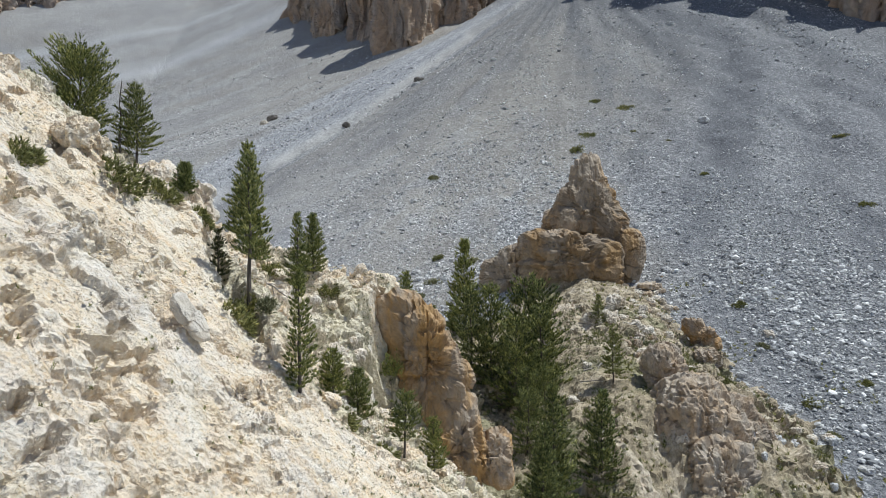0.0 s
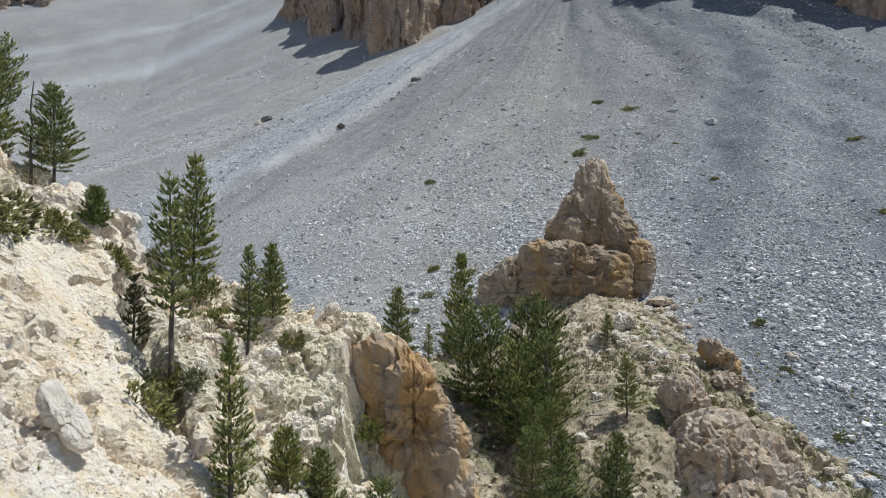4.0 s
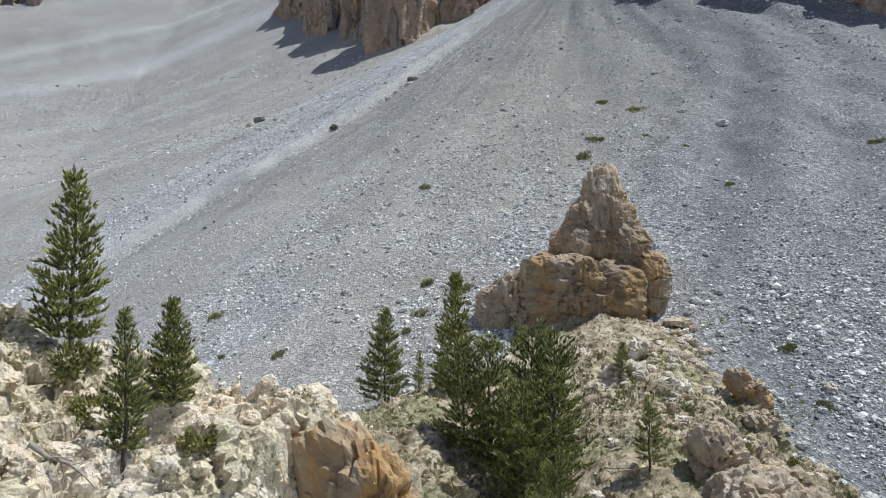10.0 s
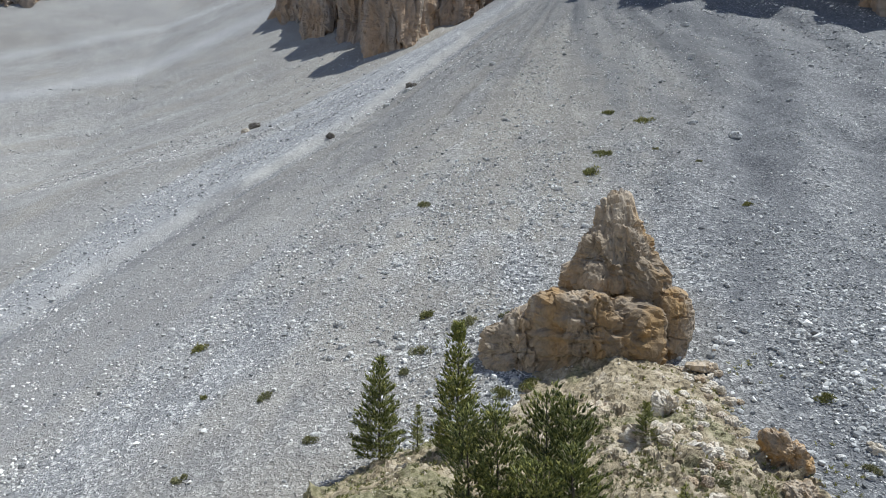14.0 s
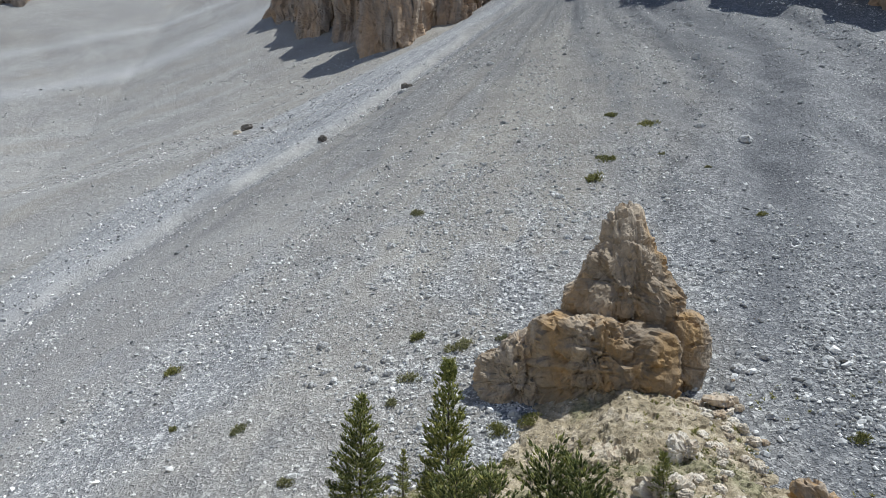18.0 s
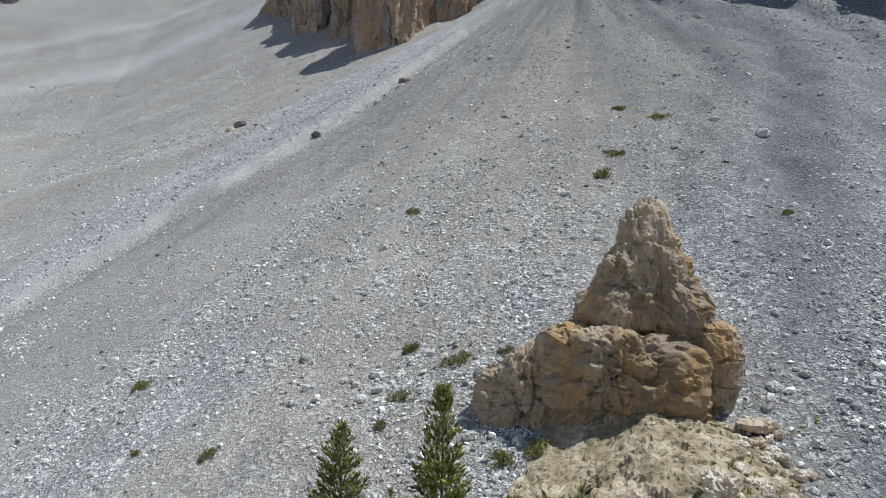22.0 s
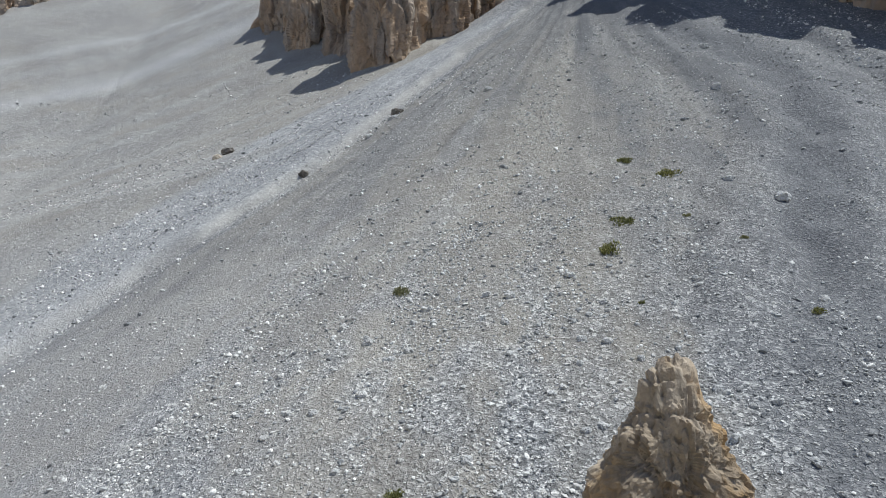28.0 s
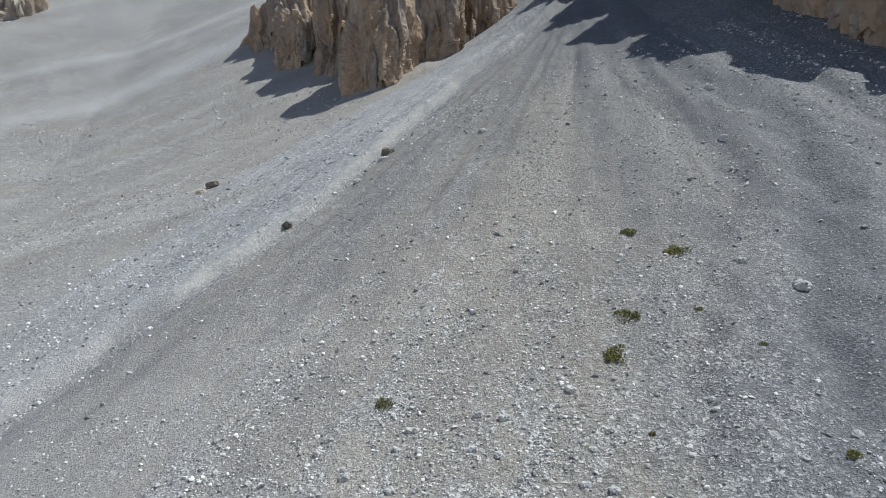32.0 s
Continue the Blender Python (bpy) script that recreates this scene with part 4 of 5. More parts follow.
def pine(name, h, radius, seed, bare=0.12, mat=None, label="", density=1.0, pointed=0.85, sparse=0.0, tuft=1.0):
    """A conifer h metres high: trunk, boughs in uneven whorls that turn up at their ends, leafy shoots along them."""
    rng = np.random.default_rng(seed)
    thing = tagged(new(name), label or "green mountain pine with dense needles", "tree")
    bend = rng.normal(0, 0.010 * h, (9, 2)).cumsum(0) * 0.5
    pts = [(bend[k][0] * (k > 0), bend[k][1] * (k > 0), h * k / 8.3 - (0.3 if k == 0 else 0)) for k in range(9)]
    r0 = 0.011 * h + 0.014
    v, f = tube(pts, [r0 * (1 - k / 8.6) + 0.005 for k in range(9)])
    part("trunk", mesh_of("trunk", v, f, True), BARK, thing)
    cv, cf, start, tw_v, tw_f, base = [], [], 0, [], [], 0
    step_z = h * 0.046 / density
    z = h * bare
    s = max(0.42, h / 7.0)
    long_ = 0.27 * s * tuft
    pz = np.array([q[2] for q in pts])
    px, py = np.array([q[0] for q in pts]), np.array([q[1] for q in pts])
    lean = rng.uniform(0, 2 * math.pi)
    while z < h * 0.97:
        t = (z - h * bare) / (h * (1 - bare))
        reach = radius * ((1 - t) ** pointed) * (0.55 + 0.45 * min(1, t * 5 + 0.3)) + 0.03 * h * (1 - t)
        if pointed < 0.3:
            reach = radius * math.sqrt(max(0.02, 1 - (1.9 * t - 0.8) ** 2))
        turn = rng.uniform(0, 2 * math.pi)
        count = int(rng.integers(6, 9))
        for b in range(count):
            if rng.uniform() < sparse:
                continue
            a = turn + 2 * math.pi * b / count + rng.normal(0, 0.25)
            ln = reach * rng.uniform(0.62, 1.12) * (1 + 0.12 * math.cos(a - lean))
            lift = rng.uniform(-0.15, 0.15) + 0.05 + 0.75 * t
            o = np.array([np.interp(z, pz, px), np.interp(z, pz, py), z + rng.uniform(-0.4, 0.4) * step_z])
            d = np.array([math.cos(a), math.sin(a), lift])
            across = np.array([-math.sin(a), math.cos(a), 0.0])
            n = max(2, int(ln / (0.62 * long_)))
            u = np.linspace(0.3, 1, n)
            up = np.array([0, 0, 1.0])
            curve = o + d * (u * ln)[:, None] + up * (0.26 * ln * u ** 2.2 - 0.16 * ln * u)[:, None]
            tips, axes = [curve], [np.tile(d * 0.75 + up * (0.65 + 0.7 * (tuft - 1)), (n, 1)) + rng.normal(0, 0.2, (n, 3))]
            for sg in (-1, 1):
                off = (0.35 + 0.3 * rng.uniform(0, 1, n)) * (0.35 * ln * (1.05 - 0.7 * u)) + 0.03 * s
                tips.append(curve + across * (sg * off)[:, None] + d * 0.02 * s + rng.normal(0, 0.03 * s, (n, 3)))
                axes.append(np.tile(d * 0.5 + across * sg * 0.55 + up * 0.6, (n, 1)) + rng.normal(0, 0.25, (n, 3)))
            start = shoots(rng, np.concatenate(tips), np.concatenate(axes), long_, 7, cv, cf, start)
            w = 0.012 * s
            end = curve[-1]
            side = across * w
            tw_v += [o - side, o + side, end, o + np.array([0, 0, w * 1.6])]
            tw_f += [(base, base + 1, base + 2), (base + 1, base + 3, base + 2), (base + 3, base, base + 2)]
            base += 4
        z += step_z * rng.uniform(0.75, 1.3)
    zt = h * np.linspace(0.93, 0.985, 5)
    top = np.stack([np.interp(zt, pz, px), np.interp(zt, pz, py), zt], 1)
    shoots(rng, top, np.tile([0, 0, 1.0], (5, 1)) + rng.normal(0, 0.22, (5, 3)), long_ * 0.85, 8, cv, cf, start)
    part("crown", mesh_of("crown", np.concatenate(cv), np.concatenate(cf)), mat or NEEDLES, thing)
    tagged(part("branchwork", mesh_of("branchwork", np.array(tw_v), np.array(tw_f)), BARK, thing), kind="stuff")
    return thing


def place(thing, x, y, turn=0, scale=1.0, sink=0.05):
    thing.matrix_basis = pose(x, y, ground_z(x, y) - sink, 0, 0, turn) @ Matrix.Scale(scale, 4)
    return thing


# heights of some tree tops above the datum
TOPS = {1: 1.93, 2: 0.45, 3: 0.39, 4: -1.3}
ROOTED_LOW = {8: 6.16, 22: -8.7, 23: -8.0, 24: -9.4}
# near trees on the spur: x, y, height, radius, bare part of the trunk, needles, label
for i, (x, y, h, r, bare, mat, label) in enumerate([
        (-7.9, 21.8, 4.3, 0.88, 0.10, NEEDLES, "tall green pine on the crest of the spur"),
        (-5.7, 13.9, 3.95, 0.52, 0.3, NEEDLES, "tall pine with a bare lower trunk on the spur"),
        (-5.05, 20.4, 2.9, 0.6, 0.06, NEEDLES, "dense dark green pine on the crest"),
        (-5.35, 18.6, 3.8, 0.45, 0.08, NEEDLES, "slender green pine on the spur"),
        (-3.95, 12.2, 3.1, 0.40, 0.06, NEEDLES, "slender yellow-green pine on the rocky slope"),
        (-2.95, 16.4, 1.7, 0.5, 0.05, NEEDLES, "small young pine on the slope"),
        (-3.6, 15.6, 1.5, 0.5, 0.05, NEEDLES, "small young pine on the slope"),
        (-6.8, 14.6, 1.7, 0.3, 0.1, NEEDLES_DARK, "thin half-dead dark sapling"),
        (-13.0, 19.0, 3.5, 1.35, 0.04, NEEDLES, "broad dark green pine on the spur"),
        (-11.4, 20.0, 3.0, 1.0, 0.15, NEEDLES, "green pine beside the broad one on the spur"),
        (-8.1, 15.6, 0.95, 0.3, 0.1, NEEDLES, "tiny pine seedling on the rocks"),
        (10.9, 42.2, 4.0, 0.85, 0.18, NEEDLES, "small pine on the knoll"),
        (12.3, 53.4, 2.4, 0.8, 0.04, NEEDLES, "young bushy pine on the knoll"),
        (1.5, 54.5, 8.3, 1.6, 0.05, NEEDLES, "tall pointed dark green pine below the pillar"),
        (-3.8, 59.8, 7.2, 1.9, 0.06, NEEDLES, "tall pine at the foot of the scree"),
        (-1.2, 58.5, 2.9, 0.6, 0.05, NEEDLES, "small slim pine between taller ones"),
        (0.4, 55.6, 2.8, 0.6, 0.05, NEEDLES, "small pine beside a tall pointed one"),
        (5.6, 48.2, 7.4, 1.9, 0.04, NEEDLES_DEEP, "broad pine in the dense clump"),
        (7.0, 47.4, 7.0, 1.8, 0.04, NEEDLES_DEEP, "broad pine in the dense clump"),
        (3.1, 46.6, 7.0, 1.9, 0.04, NEEDLES_DEEP, "broad pine in the dense clump"),
        (1.7, 47.4, 6.2, 1.8, 0.04, NEEDLES_DEEP, "broad pine in the dense clump"),
        (4.6, 44.4, 6.4, 2.0, 0.04, NEEDLES_DEEP, "broad pine in the dense clump"),
        (8.5, 34.6, 6.6, 1.75, 0.05, NEEDLES_DEEP, "dark green pine in the gully"),
        (5.45, 32.0, 6.6, 1.4, 0.05, NEEDLES_DEEP, "dark green pine in the gully"),
        (4.6, 30.2, 5.4, 1.1, 0.05, NEEDLES_DEEP, "dark green pine in the gully"),
        (-1.5, 16.2, 1.9, 0.6, 0.25, NEEDLES, "crooked small pine in the gully"),
        (-0.6, 17.4, 1.8, 0.5, 0.1, NEEDLES, "small yellow-green pine in the gully"),
        (6.2, 40.5, 3.6, 1.5, 0.03, NEEDLES_DEEP, "low bushy pine under the clump"),
        (4.8, 38.4, 3.6, 1.4, 0.03, NEEDLES_DEEP, "low bushy pine under the clump"),
        (5.2, 42.2, 3.6, 1.3, 0.03, NEEDLES_DEEP, "low bushy pine under the clump"),
        (6.6, 45.0, 6.0, 1.8, 0.04, NEEDLES_DEEP, "broad pine in the dense clump"),
        (17.5, 24.0, 3.6, 1.0, 0.05, NEEDLES, "pine top in the gully"),
        (18.9, 25.2, 3.2, 0.9, 0.05, NEEDLES, "pine top in the gully"),
]):
    if i in TOPS:
        h = TOPS[i] - ground_z(x, y) + 0.05
    place(pine("pine_tree", h, r, 100 + i, bare, mat, label, pointed=0.25 if "broad dark" in label else 0.42 if "clump" in label else 0.6 if h < 2 else 0.85, tuft=1.2 if "clump" in label else 1.0, sparse=0.5 if mat == NEEDLES_DARK else 0.38 if "clump" in label else 0.2 if "broad dark" in label else 0.35 if "young" in label or "small" in label or "crooked" in label else 0.4 if "bare lower" in label else 0.15 if "slender" in label else 0.0, density=0.6 if mat == NEEDLES_DARK else 1.7 if "broad dark" in label else 1.15 if "gully" in label else 1.0), x, y, 37 * i, sink=ground_z(x, y) + h - ROOTED_LOW[i] if i in ROOTED_LOW else 0.05)


def shrub(name, w, hgt, seed, mat, label, category="bush", n=300):
    rng = np.random.default_rng(seed)
    m = 9
    ca, cq = rng.uniform(0, 2 * math.pi, m), np.sqrt(rng.uniform(0, 1, m)) * 0.36 * w
    cx, cy, cr = np.cos(ca) * cq, np.sin(ca) * cq * 0.8, rng.uniform(0.14, 0.26, m) * w
    ch = hgt * rng.uniform(0.45, 1.1, m)
    k = rng.integers(0, m, n)
    a, q = rng.uniform(0, 2 * math.pi, n), np.sqrt(rng.uniform(0, 1, n))
    p = np.stack([cx[k] + np.cos(a) * q * cr[k], cy[k] + np.sin(a) * q * cr[k], ch[k] * (1 - q ** 2) * rng.uniform(0.3, 1, n)], 1)
    axis = p * np.array([0.9 / w, 0.9 / w, 0]) + np.array([0, 0, 0.6]) + rng.normal(0, 0.3, (n, 3))
    cv, cf = [], []
    shoots(rng, p, axis, 0.07 * w + 0.07, 6, cv, cf, 0)
    return tagged(part(name, mesh_of(name, np.concatenate(cv), np.concatenate(cf)), mat), label, category)


for i, (x, y, w, hgt, mat, label) in enumerate([
        (21.3, 111.6, 3.6, 0.5, SHRUB, "round green juniper mat on the scree"), (23.8, 118.3, 3.2, 0.45, SHRUB, "oval green juniper mat on the scree"),
        (33.3, 131.0, 3.6, 0.4, SHRUB, "flat green plant mat on the scree"), (29.0, 137.0, 2.6, 0.4, SHRUB, "flat green plant mat on the scree"),
        (-2.0, 110.4, 2.6, 0.45, DRYGRASS, "pale green grass tuft on the scree"), (-24.1, 85.5, 2.2, 0.5, SHRUB, "dark green bush on the scree"),
        (-1.3, 81.0, 2.2, 0.4, SHRUB, "low green bush on the scree"), (2.6, 77.5, 2.6, 0.4, DRYGRASS, "grassy patch near the pillar"),
        (6.3, 77.5, 1.4, 0.4, DRYGRASS, "grassy patch near the pillar"), (-1.5, 74.5, 2.0, 0.4, DRYGRASS, "grassy tuft among stones"),
        (-14.4, 72.7, 1.7, 0.35, DRYGRASS, "grassy tuft on the scree"), (27.0, 61.8, 1.5, 0.4, SHRUB, "small green bush on the scree"),
        (-10.4, 11.1, 0.9, 0.6, SHRUB, "low juniper bush on the spur"), (-9.0, 13.5, 1.3, 0.6, SHRUB, "spreading juniper bush on the spur"), (-8.4, 14.6, 0.9, 0.4, SHRUB, "low juniper bush on the spur"),
        (-5.7, 12.55, 0.9, 0.65, SHRUB, "yellow-green bush on the rim of the cleft"), (-5.9, 13.9, 0.7, 0.6, SHRUB, "olive bush at the foot of a pine"), (-5.2, 13.6, 0.6, 0.35, DRYGRASS, "dry tuft at the foot of a pine"), (-4.4, 20.1, 0.7, 0.45, SHRUB, "green bush on the crest"),
        (-7.45, 15.3, 0.7, 0.35, SHRUB, "low green bush at the rim of the spur"), (-3.1, 14.4, 0.7, 0.5, SHRUB, "olive bush in the gully"), (-2.0, 14.8, 0.8, 0.6, SHRUB, "olive bush in the gully"), (-7.0, 20.6, 1.2, 0.45, SHRUB, "yellow-green bush on the crest"), (-6.4, 19.4, 0.9, 0.35, SHRUB, "yellow-green bush on the crest"), (15.2, 50.2, 1.6, 0.9, DRYGRASS, "yellow-green bush on the knoll"),
        (17.8, 47.0, 1.4, 0.7, SHRUB, "green bush by the outcrop"), (3.6, 58.0, 1.6, 1.6, SHRUB, "dark bush under the pillar"),
        (-18.8, 64.5, 1.2, 0.3, DRYGRASS, "thin grassy tuft on the scree"), (-9.3, 65.5, 1.4, 0.35, DRYGRASS, "grey-green grass tuft on the scree"), (-20.6, 75.5, 0.8, 0.3, SHRUB, "small dark bush on the scree"), (-2.9, 71.8, 1.3, 0.4, DRYGRASS, "grassy tuft among stones"),
        (26.3, 54.7, 1.3, 0.35, DRYGRASS, "grassy tuft at the foot of the scree"), (35.7, 95.5, 1.3, 0.35, SHRUB, "small grey-green bush on the scree"), (60.8, 107.0, 2.4, 0.4, SHRUB, "flat green plant mat on the scree"), (51.5, 83.7, 1.9, 0.4, SHRUB, "flat green plant mat on the scree"),
        (20.1, 46.1, 1.3, 0.6, SHRUB, "green bush by the outcrop"), (26.4, 47.0, 1.4, 0.4, SHRUB, "low green bush between grey blocks"), (26.0, 43.5, 1.4, 0.4, DRYGRASS, "yellow-green tuft between grey blocks"), (31.6, 49.3, 1.1, 0.35, SHRUB, "low green bush between grey blocks"),
        (35.3, 110.2, 1.0, 0.25, DRYGRASS, "thin grassy tuft on the scree"), (31.8, 118.5, 1.1, 0.25, DRYGRASS, "thin grassy tuft on the scree"), (21.4, 100.4, 0.6, 0.25, SHRUB, "tiny dark bush on the scree"),
        (5.2, 62.0, 1.0, 0.5, SHRUB, "low bush under the pillar"), (4.6, 66.0, 2.4, 0.5, SHRUB, "dark green grass in the shade of the pillar"), (7.0, 66.2, 2.0, 0.4, SHRUB, "dark green grass in the shade of the pillar")]):
    sh = shrub("bush", w * (1.25 if y < 25 else 1), hgt * (0.75 if y < 25 else 1), 300 + i, mat, label)
    sh.location = (x, y, ground_z(x, y) - 0.03)
    e = 0.6
    nrm = Vector((ground_z(x - e, y) - ground_z(x + e, y), ground_z(x, y - e) - ground_z(x, y + e), 2 * e))
    sh.rotation_euler = nrm.to_track_quat("Z", "Y").to_euler()

fin_bush = shrub("bush", 0.9, 1.1, 390, NEEDLES, "bright green bush rooted in the orange fin")
fin_bush.location = (-2.25, 21.15, -5.6)

# ---- loose stones ----


OCTA = (np.array([(1, 0, 0), (-1, 0, 0), (0, 1, 0), (0, -1, 0), (0, 0, 1), (0, 0, -1.0)]), np.array([(0, 2, 4), (2, 1, 4), (1, 3, 4), (3, 0, 4), (2, 0, 5), (1, 2, 5), (3, 1, 5), (0, 3, 5)]))


def scatter(name, n, area, sizes, seed, label, keep=None, shape=OCTA, mat=STONE):
    """n stones over area (x0, x1, y0, y1), joined; sizes: smallest, largest."""
    rng = np.random.default_rng(seed)
    x, y = rng.uniform(area[0], area[1], n), rng.uniform(area[2], area[3], n)
    if keep is not None:
        k = keep(x, y, rng)
        x, y = x[k], y[k]
    n = len(x)
    z = top_z(x, y)
    s = sizes[0] * (1 - rng.uniform(0, 1, n) * (1 - (sizes[0] / sizes[1]) ** 2.4)) ** (-1 / 2.4)
    bv, bf = shape
    turn = rng.normal(0, 1, (n, 3, 3))
    turn = np.linalg.qr(turn)[0]
    v = bv[None] * rng.uniform(0.65, 1.25, (n, len(bv), 1)) * rng.uniform(0.55, 1.0, (n, 1, 3))
    v = np.einsum("nij,nkj->nki", turn, v) * np.array([1, 1, 0.75]) * s[:, None, None] * 0.55
    v = v + np.stack([x, y, z + 0.10 * s], 1)[:, None, :]
    f = bf[None] + (np.arange(n) * len(bv))[:, None, None]
    return tagged(part(name, mesh_of(name, v.reshape(-1, 3), f.reshape(-1, 3)), mat), label, "stones", kind="stuff")


def on_scree(x, y, rng):
    sc, k, sp = land(x, y)
    return (sc > np.maximum(k, sp)) & (rng.uniform(0, 1, len(x)) < 0.1 + 0.85 * step(-0.3, 0.7, streaks(x, y, 61))) & (np.abs(x) < 0.72 * (y + 12))


def on_knoll(x, y, rng):
    sc, k, sp = land(x, y)
    return (k > sc) & (k > sp)


def on_spur(x, y, rng):
    sc, k, sp = land(x, y)
    return (sp > sc) & (sp > k)


scatter("scree_stones", 120000, (-62, 64, 44, 125), (0.15, 0.65), 5, "loose grey limestone stones", on_scree)
scatter("scree_stones", 45000, (-100, 100, 120, 230), (0.22, 0.9), 6, "loose grey limestone stones", on_scree)
scatter("scree_stones", 30000, (10, 60, 26, 90), (0.18, 0.55), 7, "coarse grey stones at the foot of the scree", on_scree, mat=BLUESTONE)
scatter("scree_stones", 14000, (-210, -20, 220, 345), (0.35, 1.5), 17, "scattered stones on the far fan", on_scree)
scatter("scree_stones", 2600, (18, 46, 33, 72), (0.3, 0.95), 41, "pale grey blocks at the foot of the scree", on_scree, shape=ICO[1])
scatter("scree_stones", 6500, (-50, 60, 62, 122), (0.3, 0.75), 42, "larger light grey stones on the scree", on_scree, shape=ICO[1])
scatter("scree_stones", 3000, (-90, 95, 122, 225), (0.5, 1.2), 43, "larger light grey stones high on the scree", on_scree, shape=ICO[1])
scatter("knoll_stones", 9000, (-8, 24, 30, 72), (0.06, 0.4), 8, "small stones on the knoll", on_knoll, mat=PALE)
scatter("spur_stones", 60000, (-14, 2, 2, 24), (0.025, 0.2), 9, "small pale stones on the spur", on_spur, mat=SPUR)

# ---- boulders, each a thing of its own ----
BOULDERS = {}
for mat, key in ((GREYSTONE, "grey"), (PALE, "pale"), (GREYROCK, "brown"), (SHADOWED_ROCK, "dark")):
    BOULDERS[key] = []
    for i in range(5):
        me = rock_mesh("boulder", [(0, 0, 0, 0.5, 0.5 - 0.05 * i, 0.30 + 0.03 * i, 0)], (0, 0, 0), 4 if i < 2 else 4, lumps=0.08, size=0.4, cracks=0.07, grain=0.01, seed=200 + i, tall=1.0, square=3.2, blocks=0.1, block_size=0.35)
        me.materials.append(mat)
        BOULDERS[key].append(me)


def boulder(x, y, size, key, label, i, category="rock", group=""):
    ob = new("boulder", BOULDERS[key][i % 5])
    ob.matrix_basis = pose(x, y, ground_z(x, y) + 0.04 * size, (i * 37) % 30 - 15, (i * 53) % 30 - 15, (i * 101) % 360) @ Matrix.Scale(size, 4)
    return tagged(ob, label, category, group)


# "dark" boulders have their shadow painted in, not a darker stone
for i, (x, y, size, key, label) in enumerate([
        (-58.5, 243, 3.4, "dark", "large boulder coloured dark as in shadow in the crease of two fans"), (-60.5, 239.5, 2.6, "pale", "pale boulder in the crease of two fans"),
        (-7.5, 205, 2.8, "dark", "boulder coloured dark as in shadow in the pale channel"), (-24.8, 177.6, 2.0, "dark", "boulder coloured dark as in shadow in the pale channel"), (-13, 190, 1.8, "grey", "white boulder in the pale channel"), (-8.3, 201, 2.2, "grey", "grey boulder in the pale channel"),
        (44.8, 121.6, 1.9, "grey", "white boulder on the scree"), (6.3, 101.6, 0.8, "grey", "grey boulder on the scree"), (8.4, 100.5, 0.8, "grey", "grey boulder on the scree"), (9.3, 104.8, 1.0, "grey", "flat grey boulder on the scree"),
        (15.9, 107.8, 1.0, "grey", "white boulder on the scree"), (-4.5, 93.4, 0.9, "grey", "white boulder on the scree"), (-7.6, 105.3, 0.9, "grey", "white boulder on the scree"), (37.7, 98.3, 1.0, "grey", "grey boulder on the scree"), (39.9, 126.2, 1.2, "grey", "white boulder on the scree"),
        (-3.2, 76.2, 0.9, "grey", "white boulder near the pillar"), (-4.4, 75.4, 0.9, "grey", "white boulder near the pillar"), (4.3, 75.2, 1.2, "grey", "grey boulder near the pillar"), (13.2, 194.7, 1.6, "grey", "white boulder high on the scree"), (53, 165, 1.8, "grey", "grey boulder high on the scree"),
        (60, 190, 2.2, "grey", "grey boulder high on the scree"), (-34, 110, 0.9, "grey", "white boulder on the scree")]):
    boulder(x, y, size, key, label, i)
rng = np.random.default_rng(77)
for i in range(132):
    t = rng.uniform(0, 1)
    if i < 70:
        x, y, size, key, label, group = 20.5 - 6 * t + rng.normal(0, 1.1), 67 - 18 * t + rng.normal(0, 1.2), rng.uniform(0.25, 0.95), ("pale", "brown", "pale")[i % 3], "broken limestone block on the edge of the knoll", "blocks on the knoll"
    elif i < 115:
        x, y, size, key, label, group = 19 + 9 * t + rng.normal(0, 2.5), 34 + 26 * t + rng.normal(0, 3), rng.uniform(0.4, 0.95), ("grey", "pale", "grey")[i % 3], "angular grey block at the foot of the scree", "blocks below the scree"
    else:
        x, y, size, key, label, group = 17 + rng.normal(0, 3.0), 42 + rng.normal(0, 3.5), rng.uniform(0.3, 0.8), ("brown", "pale")[i % 2], "broken block round the weathered outcrop", "blocks round the outcrop"
    boulder(x, y, size, key, label, i, "rock", group)

# ---- tufts of grass ----


def tufts(name, n, area, seed, keep, size, mat, label):
    rng = np.random.default_rng(seed)
    x, y = rng.uniform(area[0], area[1], n), rng.uniform(area[2], area[3], n)
    k = keep(x, y, rng)
    x, y = x[k], y[k]
    p = np.stack([x, y, top_z(x, y) - 0.02], 1)
    cv = []
    blades(rng, p, np.tile([0.0, 0.0, 0.55], (len(p), 1)), 14, size, size * 0.22, 0.5, cv)
    cv = np.concatenate(cv)
    return tagged(part(name, mesh_of(name, cv, np.arange(len(cv)).reshape(-1, 3)), mat), label, "grass", kind="stuff")


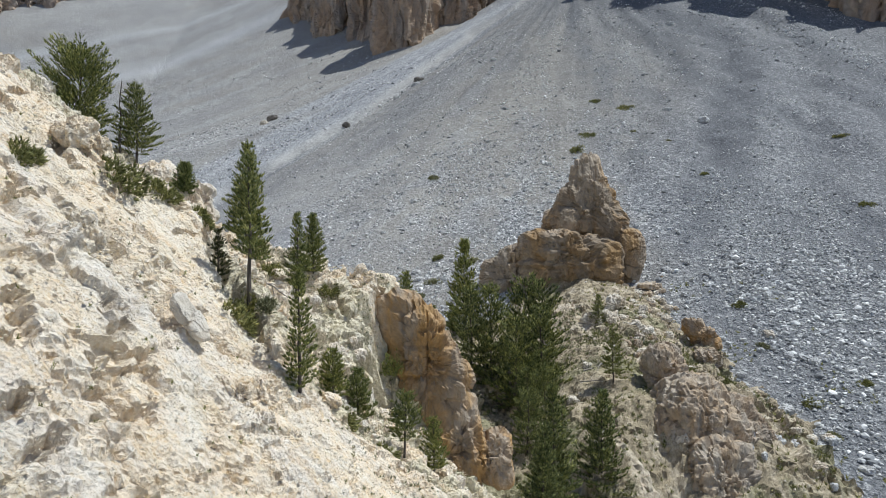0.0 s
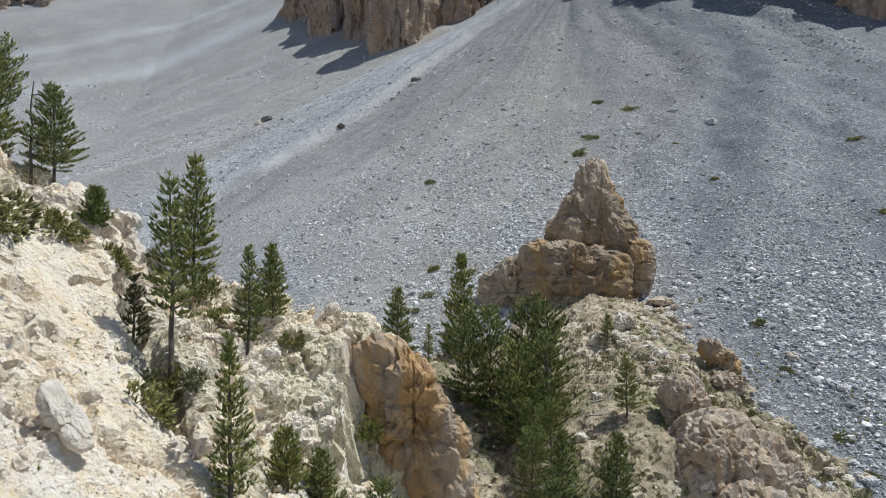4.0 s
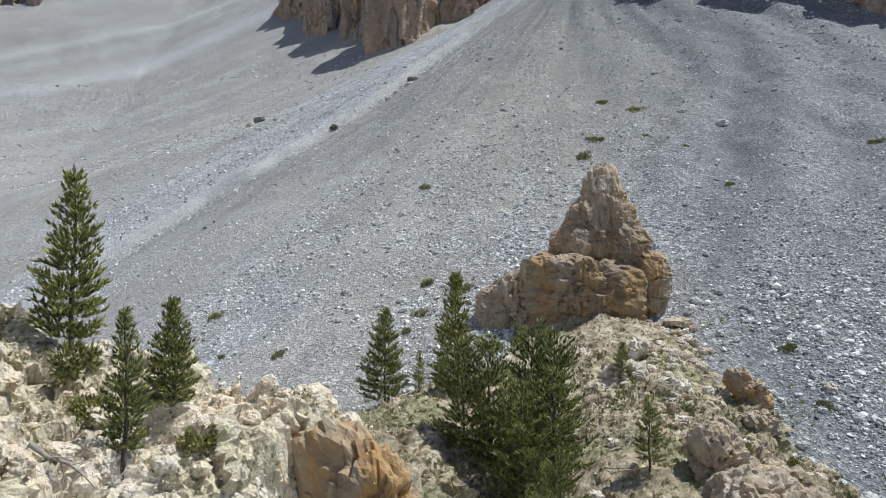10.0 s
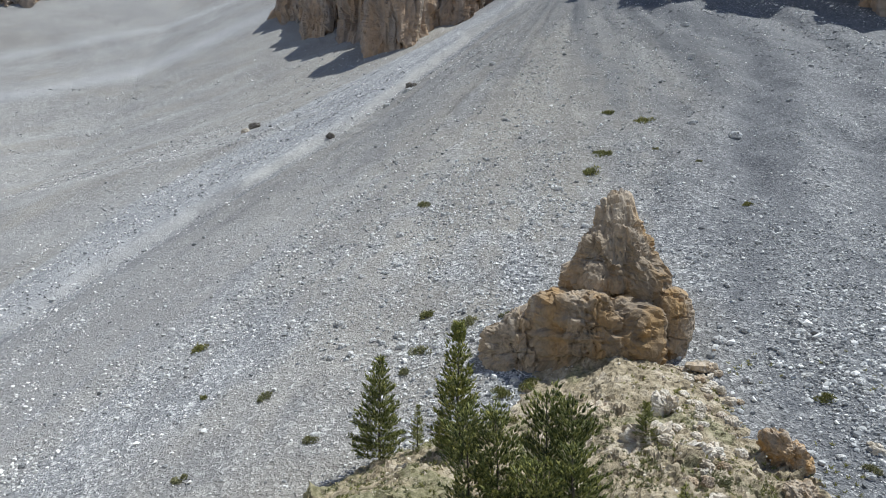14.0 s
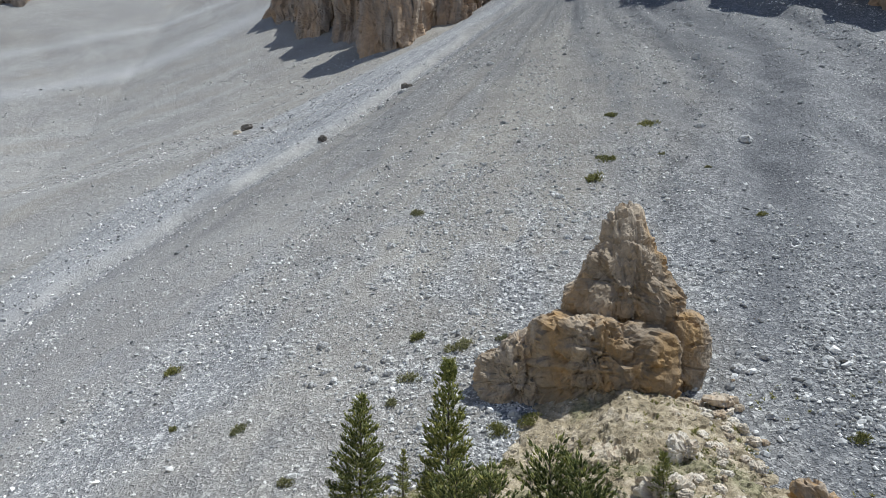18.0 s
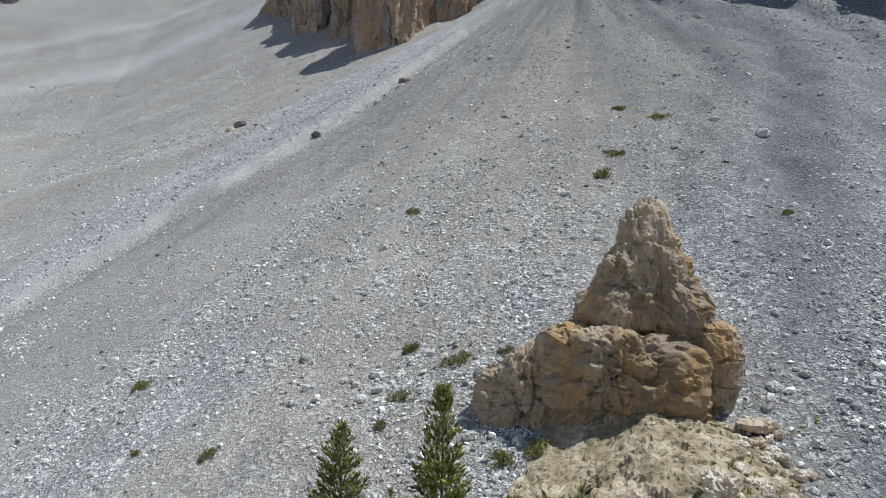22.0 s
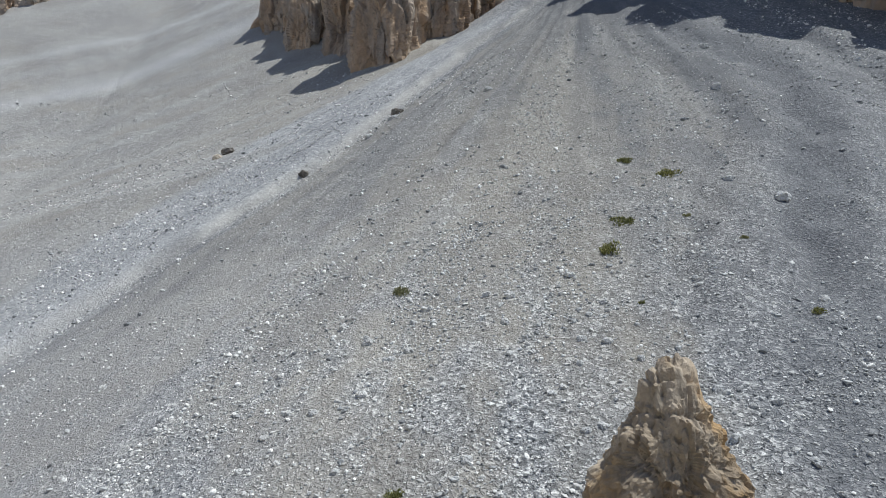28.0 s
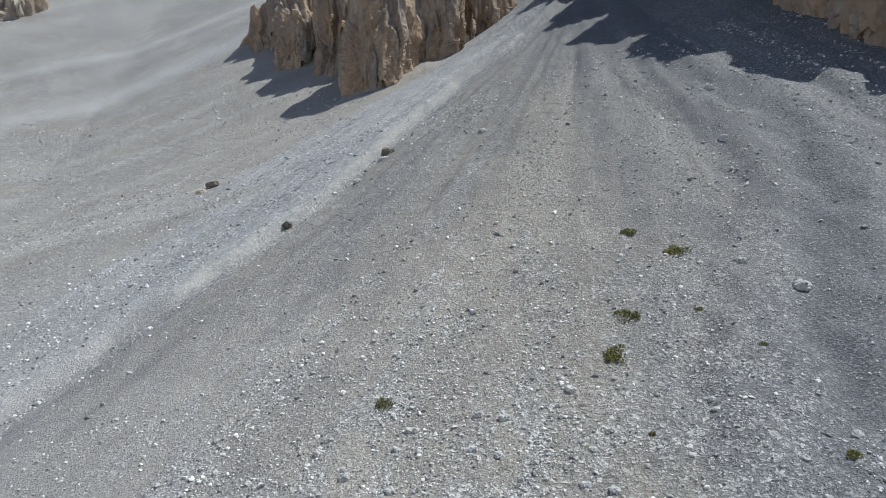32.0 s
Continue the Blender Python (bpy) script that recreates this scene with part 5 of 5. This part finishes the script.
tufts("grass_tufts", 6000, (-10, 24, 30, 72), 401, lambda x, y, rng: on_knoll(x, y, rng) & (fbm(x / 2, y / 2, octaves=3, seed=402) > 0.0 + 0.7 * step(56, 62, y)), 0.24, SHRUB, "low olive grass tufts on the knoll")
tufts("grass_tufts", 9000, (-10, 24, 30, 72), 411, lambda x, y, rng: on_knoll(x, y, rng) & (fbm(x / 2, y / 2, octaves=3, seed=412) > 0.05 + 0.7 * step(56, 62, y)), 0.22, DRYGRASS, "dry yellow grass tufts on the knoll")
tufts("grass_tufts", 2600, (-12, 1, 12, 23), 403, lambda x, y, rng: on_spur(x, y, rng) & (y > 16.6 - 0.85 * np.maximum(x + 7.9, 0)) & (fbm(x / 1.5, y / 1.5, octaves=3, seed=404) > -0.2), 0.1, DRYGRASS, "pale grass tufts on the spur")
tufts("grass_tufts", 320, (-12, 0, 2, 17), 405, on_spur, 0.09, SHRUB, "scattered small plants on the pale rock")
tufts("grass_tufts", 700, (12, 32, 36, 68), 406, lambda x, y, rng: fbm(x / 3, y / 3, octaves=3, seed=407) > 0.15, 0.3, SHRUB, "green tufts along the foot of the scree")

# ---- a dead trunk beside the broad pine ----
dead = tagged(new("dead_tree"), "bare grey dead trunk beside a pine", "tree")
v, f = tube([(0.006 * k * (k % 3 - 1), 0.01 * k, 0.42 * k - 0.3) for k in range(9)], [0.055 - 0.005 * k for k in range(9)])
part("trunk", mesh_of("trunk", v, f, True), BARK, dead)
for k in range(7):
    a = k * 2.3
    z0 = 1.0 + 0.28 * k
    pts = np.array([(0, 0.1, z0), (0.35 * math.cos(a), 0.1 + 0.35 * math.sin(a), z0 + 0.1), (0.34 * math.cos(a), 0.1 + 0.34 * math.sin(a), z0 + 0.08), (0, 0.1, z0 - 0.04)])
    part("dead_branch", mesh_of("dead_branch", pts, np.array([(0, 1, 2), (0, 2, 3)])), BARK, dead)
dead.location = (-11.75, 19.4, 2.1)

# ---- fallen dead branches on the knoll ----
for i, (x, y, ln, turn) in enumerate([(9.4, 44.6, 2.4, 20), (10.0, 43.6, 2.0, 65), (8.9, 43.4, 1.8, -30), (9.8, 46.0, 1.6, 100), (1.2, 40.6, 2.2, 10), (-6.3, 17.2, 1.1, 30)]):
    br = tagged(new("fallen_branch"), "bare grey dead branch lying on the ground", "branch", "fallen branches")
    v, f = tube([(0.03 * math.sin(2.1 * k + i), 0.03 * math.cos(1.7 * k), ln * k / 6) for k in range(7)], [0.05 - 0.006 * k for k in range(7)], 6)
    part("stem", mesh_of("stem", v, f, True), DEADWOOD, br)
    for k in range(5):
        z0 = ln * (0.25 + 0.14 * k)
        v, f = tube([(0.0, 0.0, z0), (0.14 * math.cos(2.4 * k), 0.14 * math.sin(2.4 * k), z0 + 0.16), (0.34 * math.cos(2.4 * k), 0.34 * math.sin(2.4 * k), z0 + 0.34)], [0.02, 0.014, 0.006], 5)
        part("twig", mesh_of("twig", v, f, True), DEADWOOD, br)
    x2, y2 = x + ln * math.cos(radians(turn)), y + ln * math.sin(radians(turn))
    d = Vector((x2 - x, y2 - y, ground_z(x2, y2) - ground_z(x, y)))
    br.matrix_basis = Matrix.Translation((x, y, ground_z(x, y) + 0.06)) @ d.to_track_quat("Z", "Y").to_matrix().to_4x4()

# ---- single stones that lie on the scree nearest the flight ----
rng = np.random.default_rng(91)
ground_ob = bpy.data.objects["ground"]
made = 0
while made < 280:
    x, y = rng.uniform(-14, 34), rng.uniform(62, 108)
    sc, k, sp = land(np.array([x]), np.array([y]))
    if sc[0] < max(k[0], sp[0]) + 0.1:
        continue
    size = 0.3 + 0.7 * rng.uniform(0, 1) ** 2.5
    ob = part("stone", BOULDERS["grey"][made % 5], GREYSTONE, ground_ob)
    ob.matrix_basis = pose(x, y, sc[0] + 0.0 * size, rng.uniform(-25, 25), rng.uniform(-25, 25), rng.uniform(0, 360)) @ Matrix.Scale(size, 4)
    made += 1

# ---- single stones on the spur ----
spur_ob = bpy.data.objects["rocky_spur"]
SPUR_STONES = []
for i in range(5):
    me = BOULDERS["pale"][i].copy()
    me.materials.clear()
    me.materials.append(SPUR)
    SPUR_STONES.append(me)
rng = np.random.default_rng(93)
made = 0
while made < 210:
    x, y = rng.uniform(-11, 0), rng.uniform(4, 22)
    sc, k, sp = land(np.array([x]), np.array([y]))
    behind = y > spur_edge(np.array(x)) + 0.3
    if sp[0] < max(sc[0], k[0]) + 0.2 or (made >= 130) == bool(behind):
        continue
    size = (0.18 + 0.42 * rng.uniform(0, 1) ** 2) if behind else (0.08 + 0.22 * rng.uniform(0, 1) ** 3)
    ob = part("stone", SPUR_STONES[made % 5], SPUR, spur_ob)
    ob.matrix_basis = pose(x, y, sp[0] + 0.05 * size, rng.uniform(-30, 30), rng.uniform(-30, 30), rng.uniform(0, 360)) @ Matrix.Scale(size, 4)
    made += 1
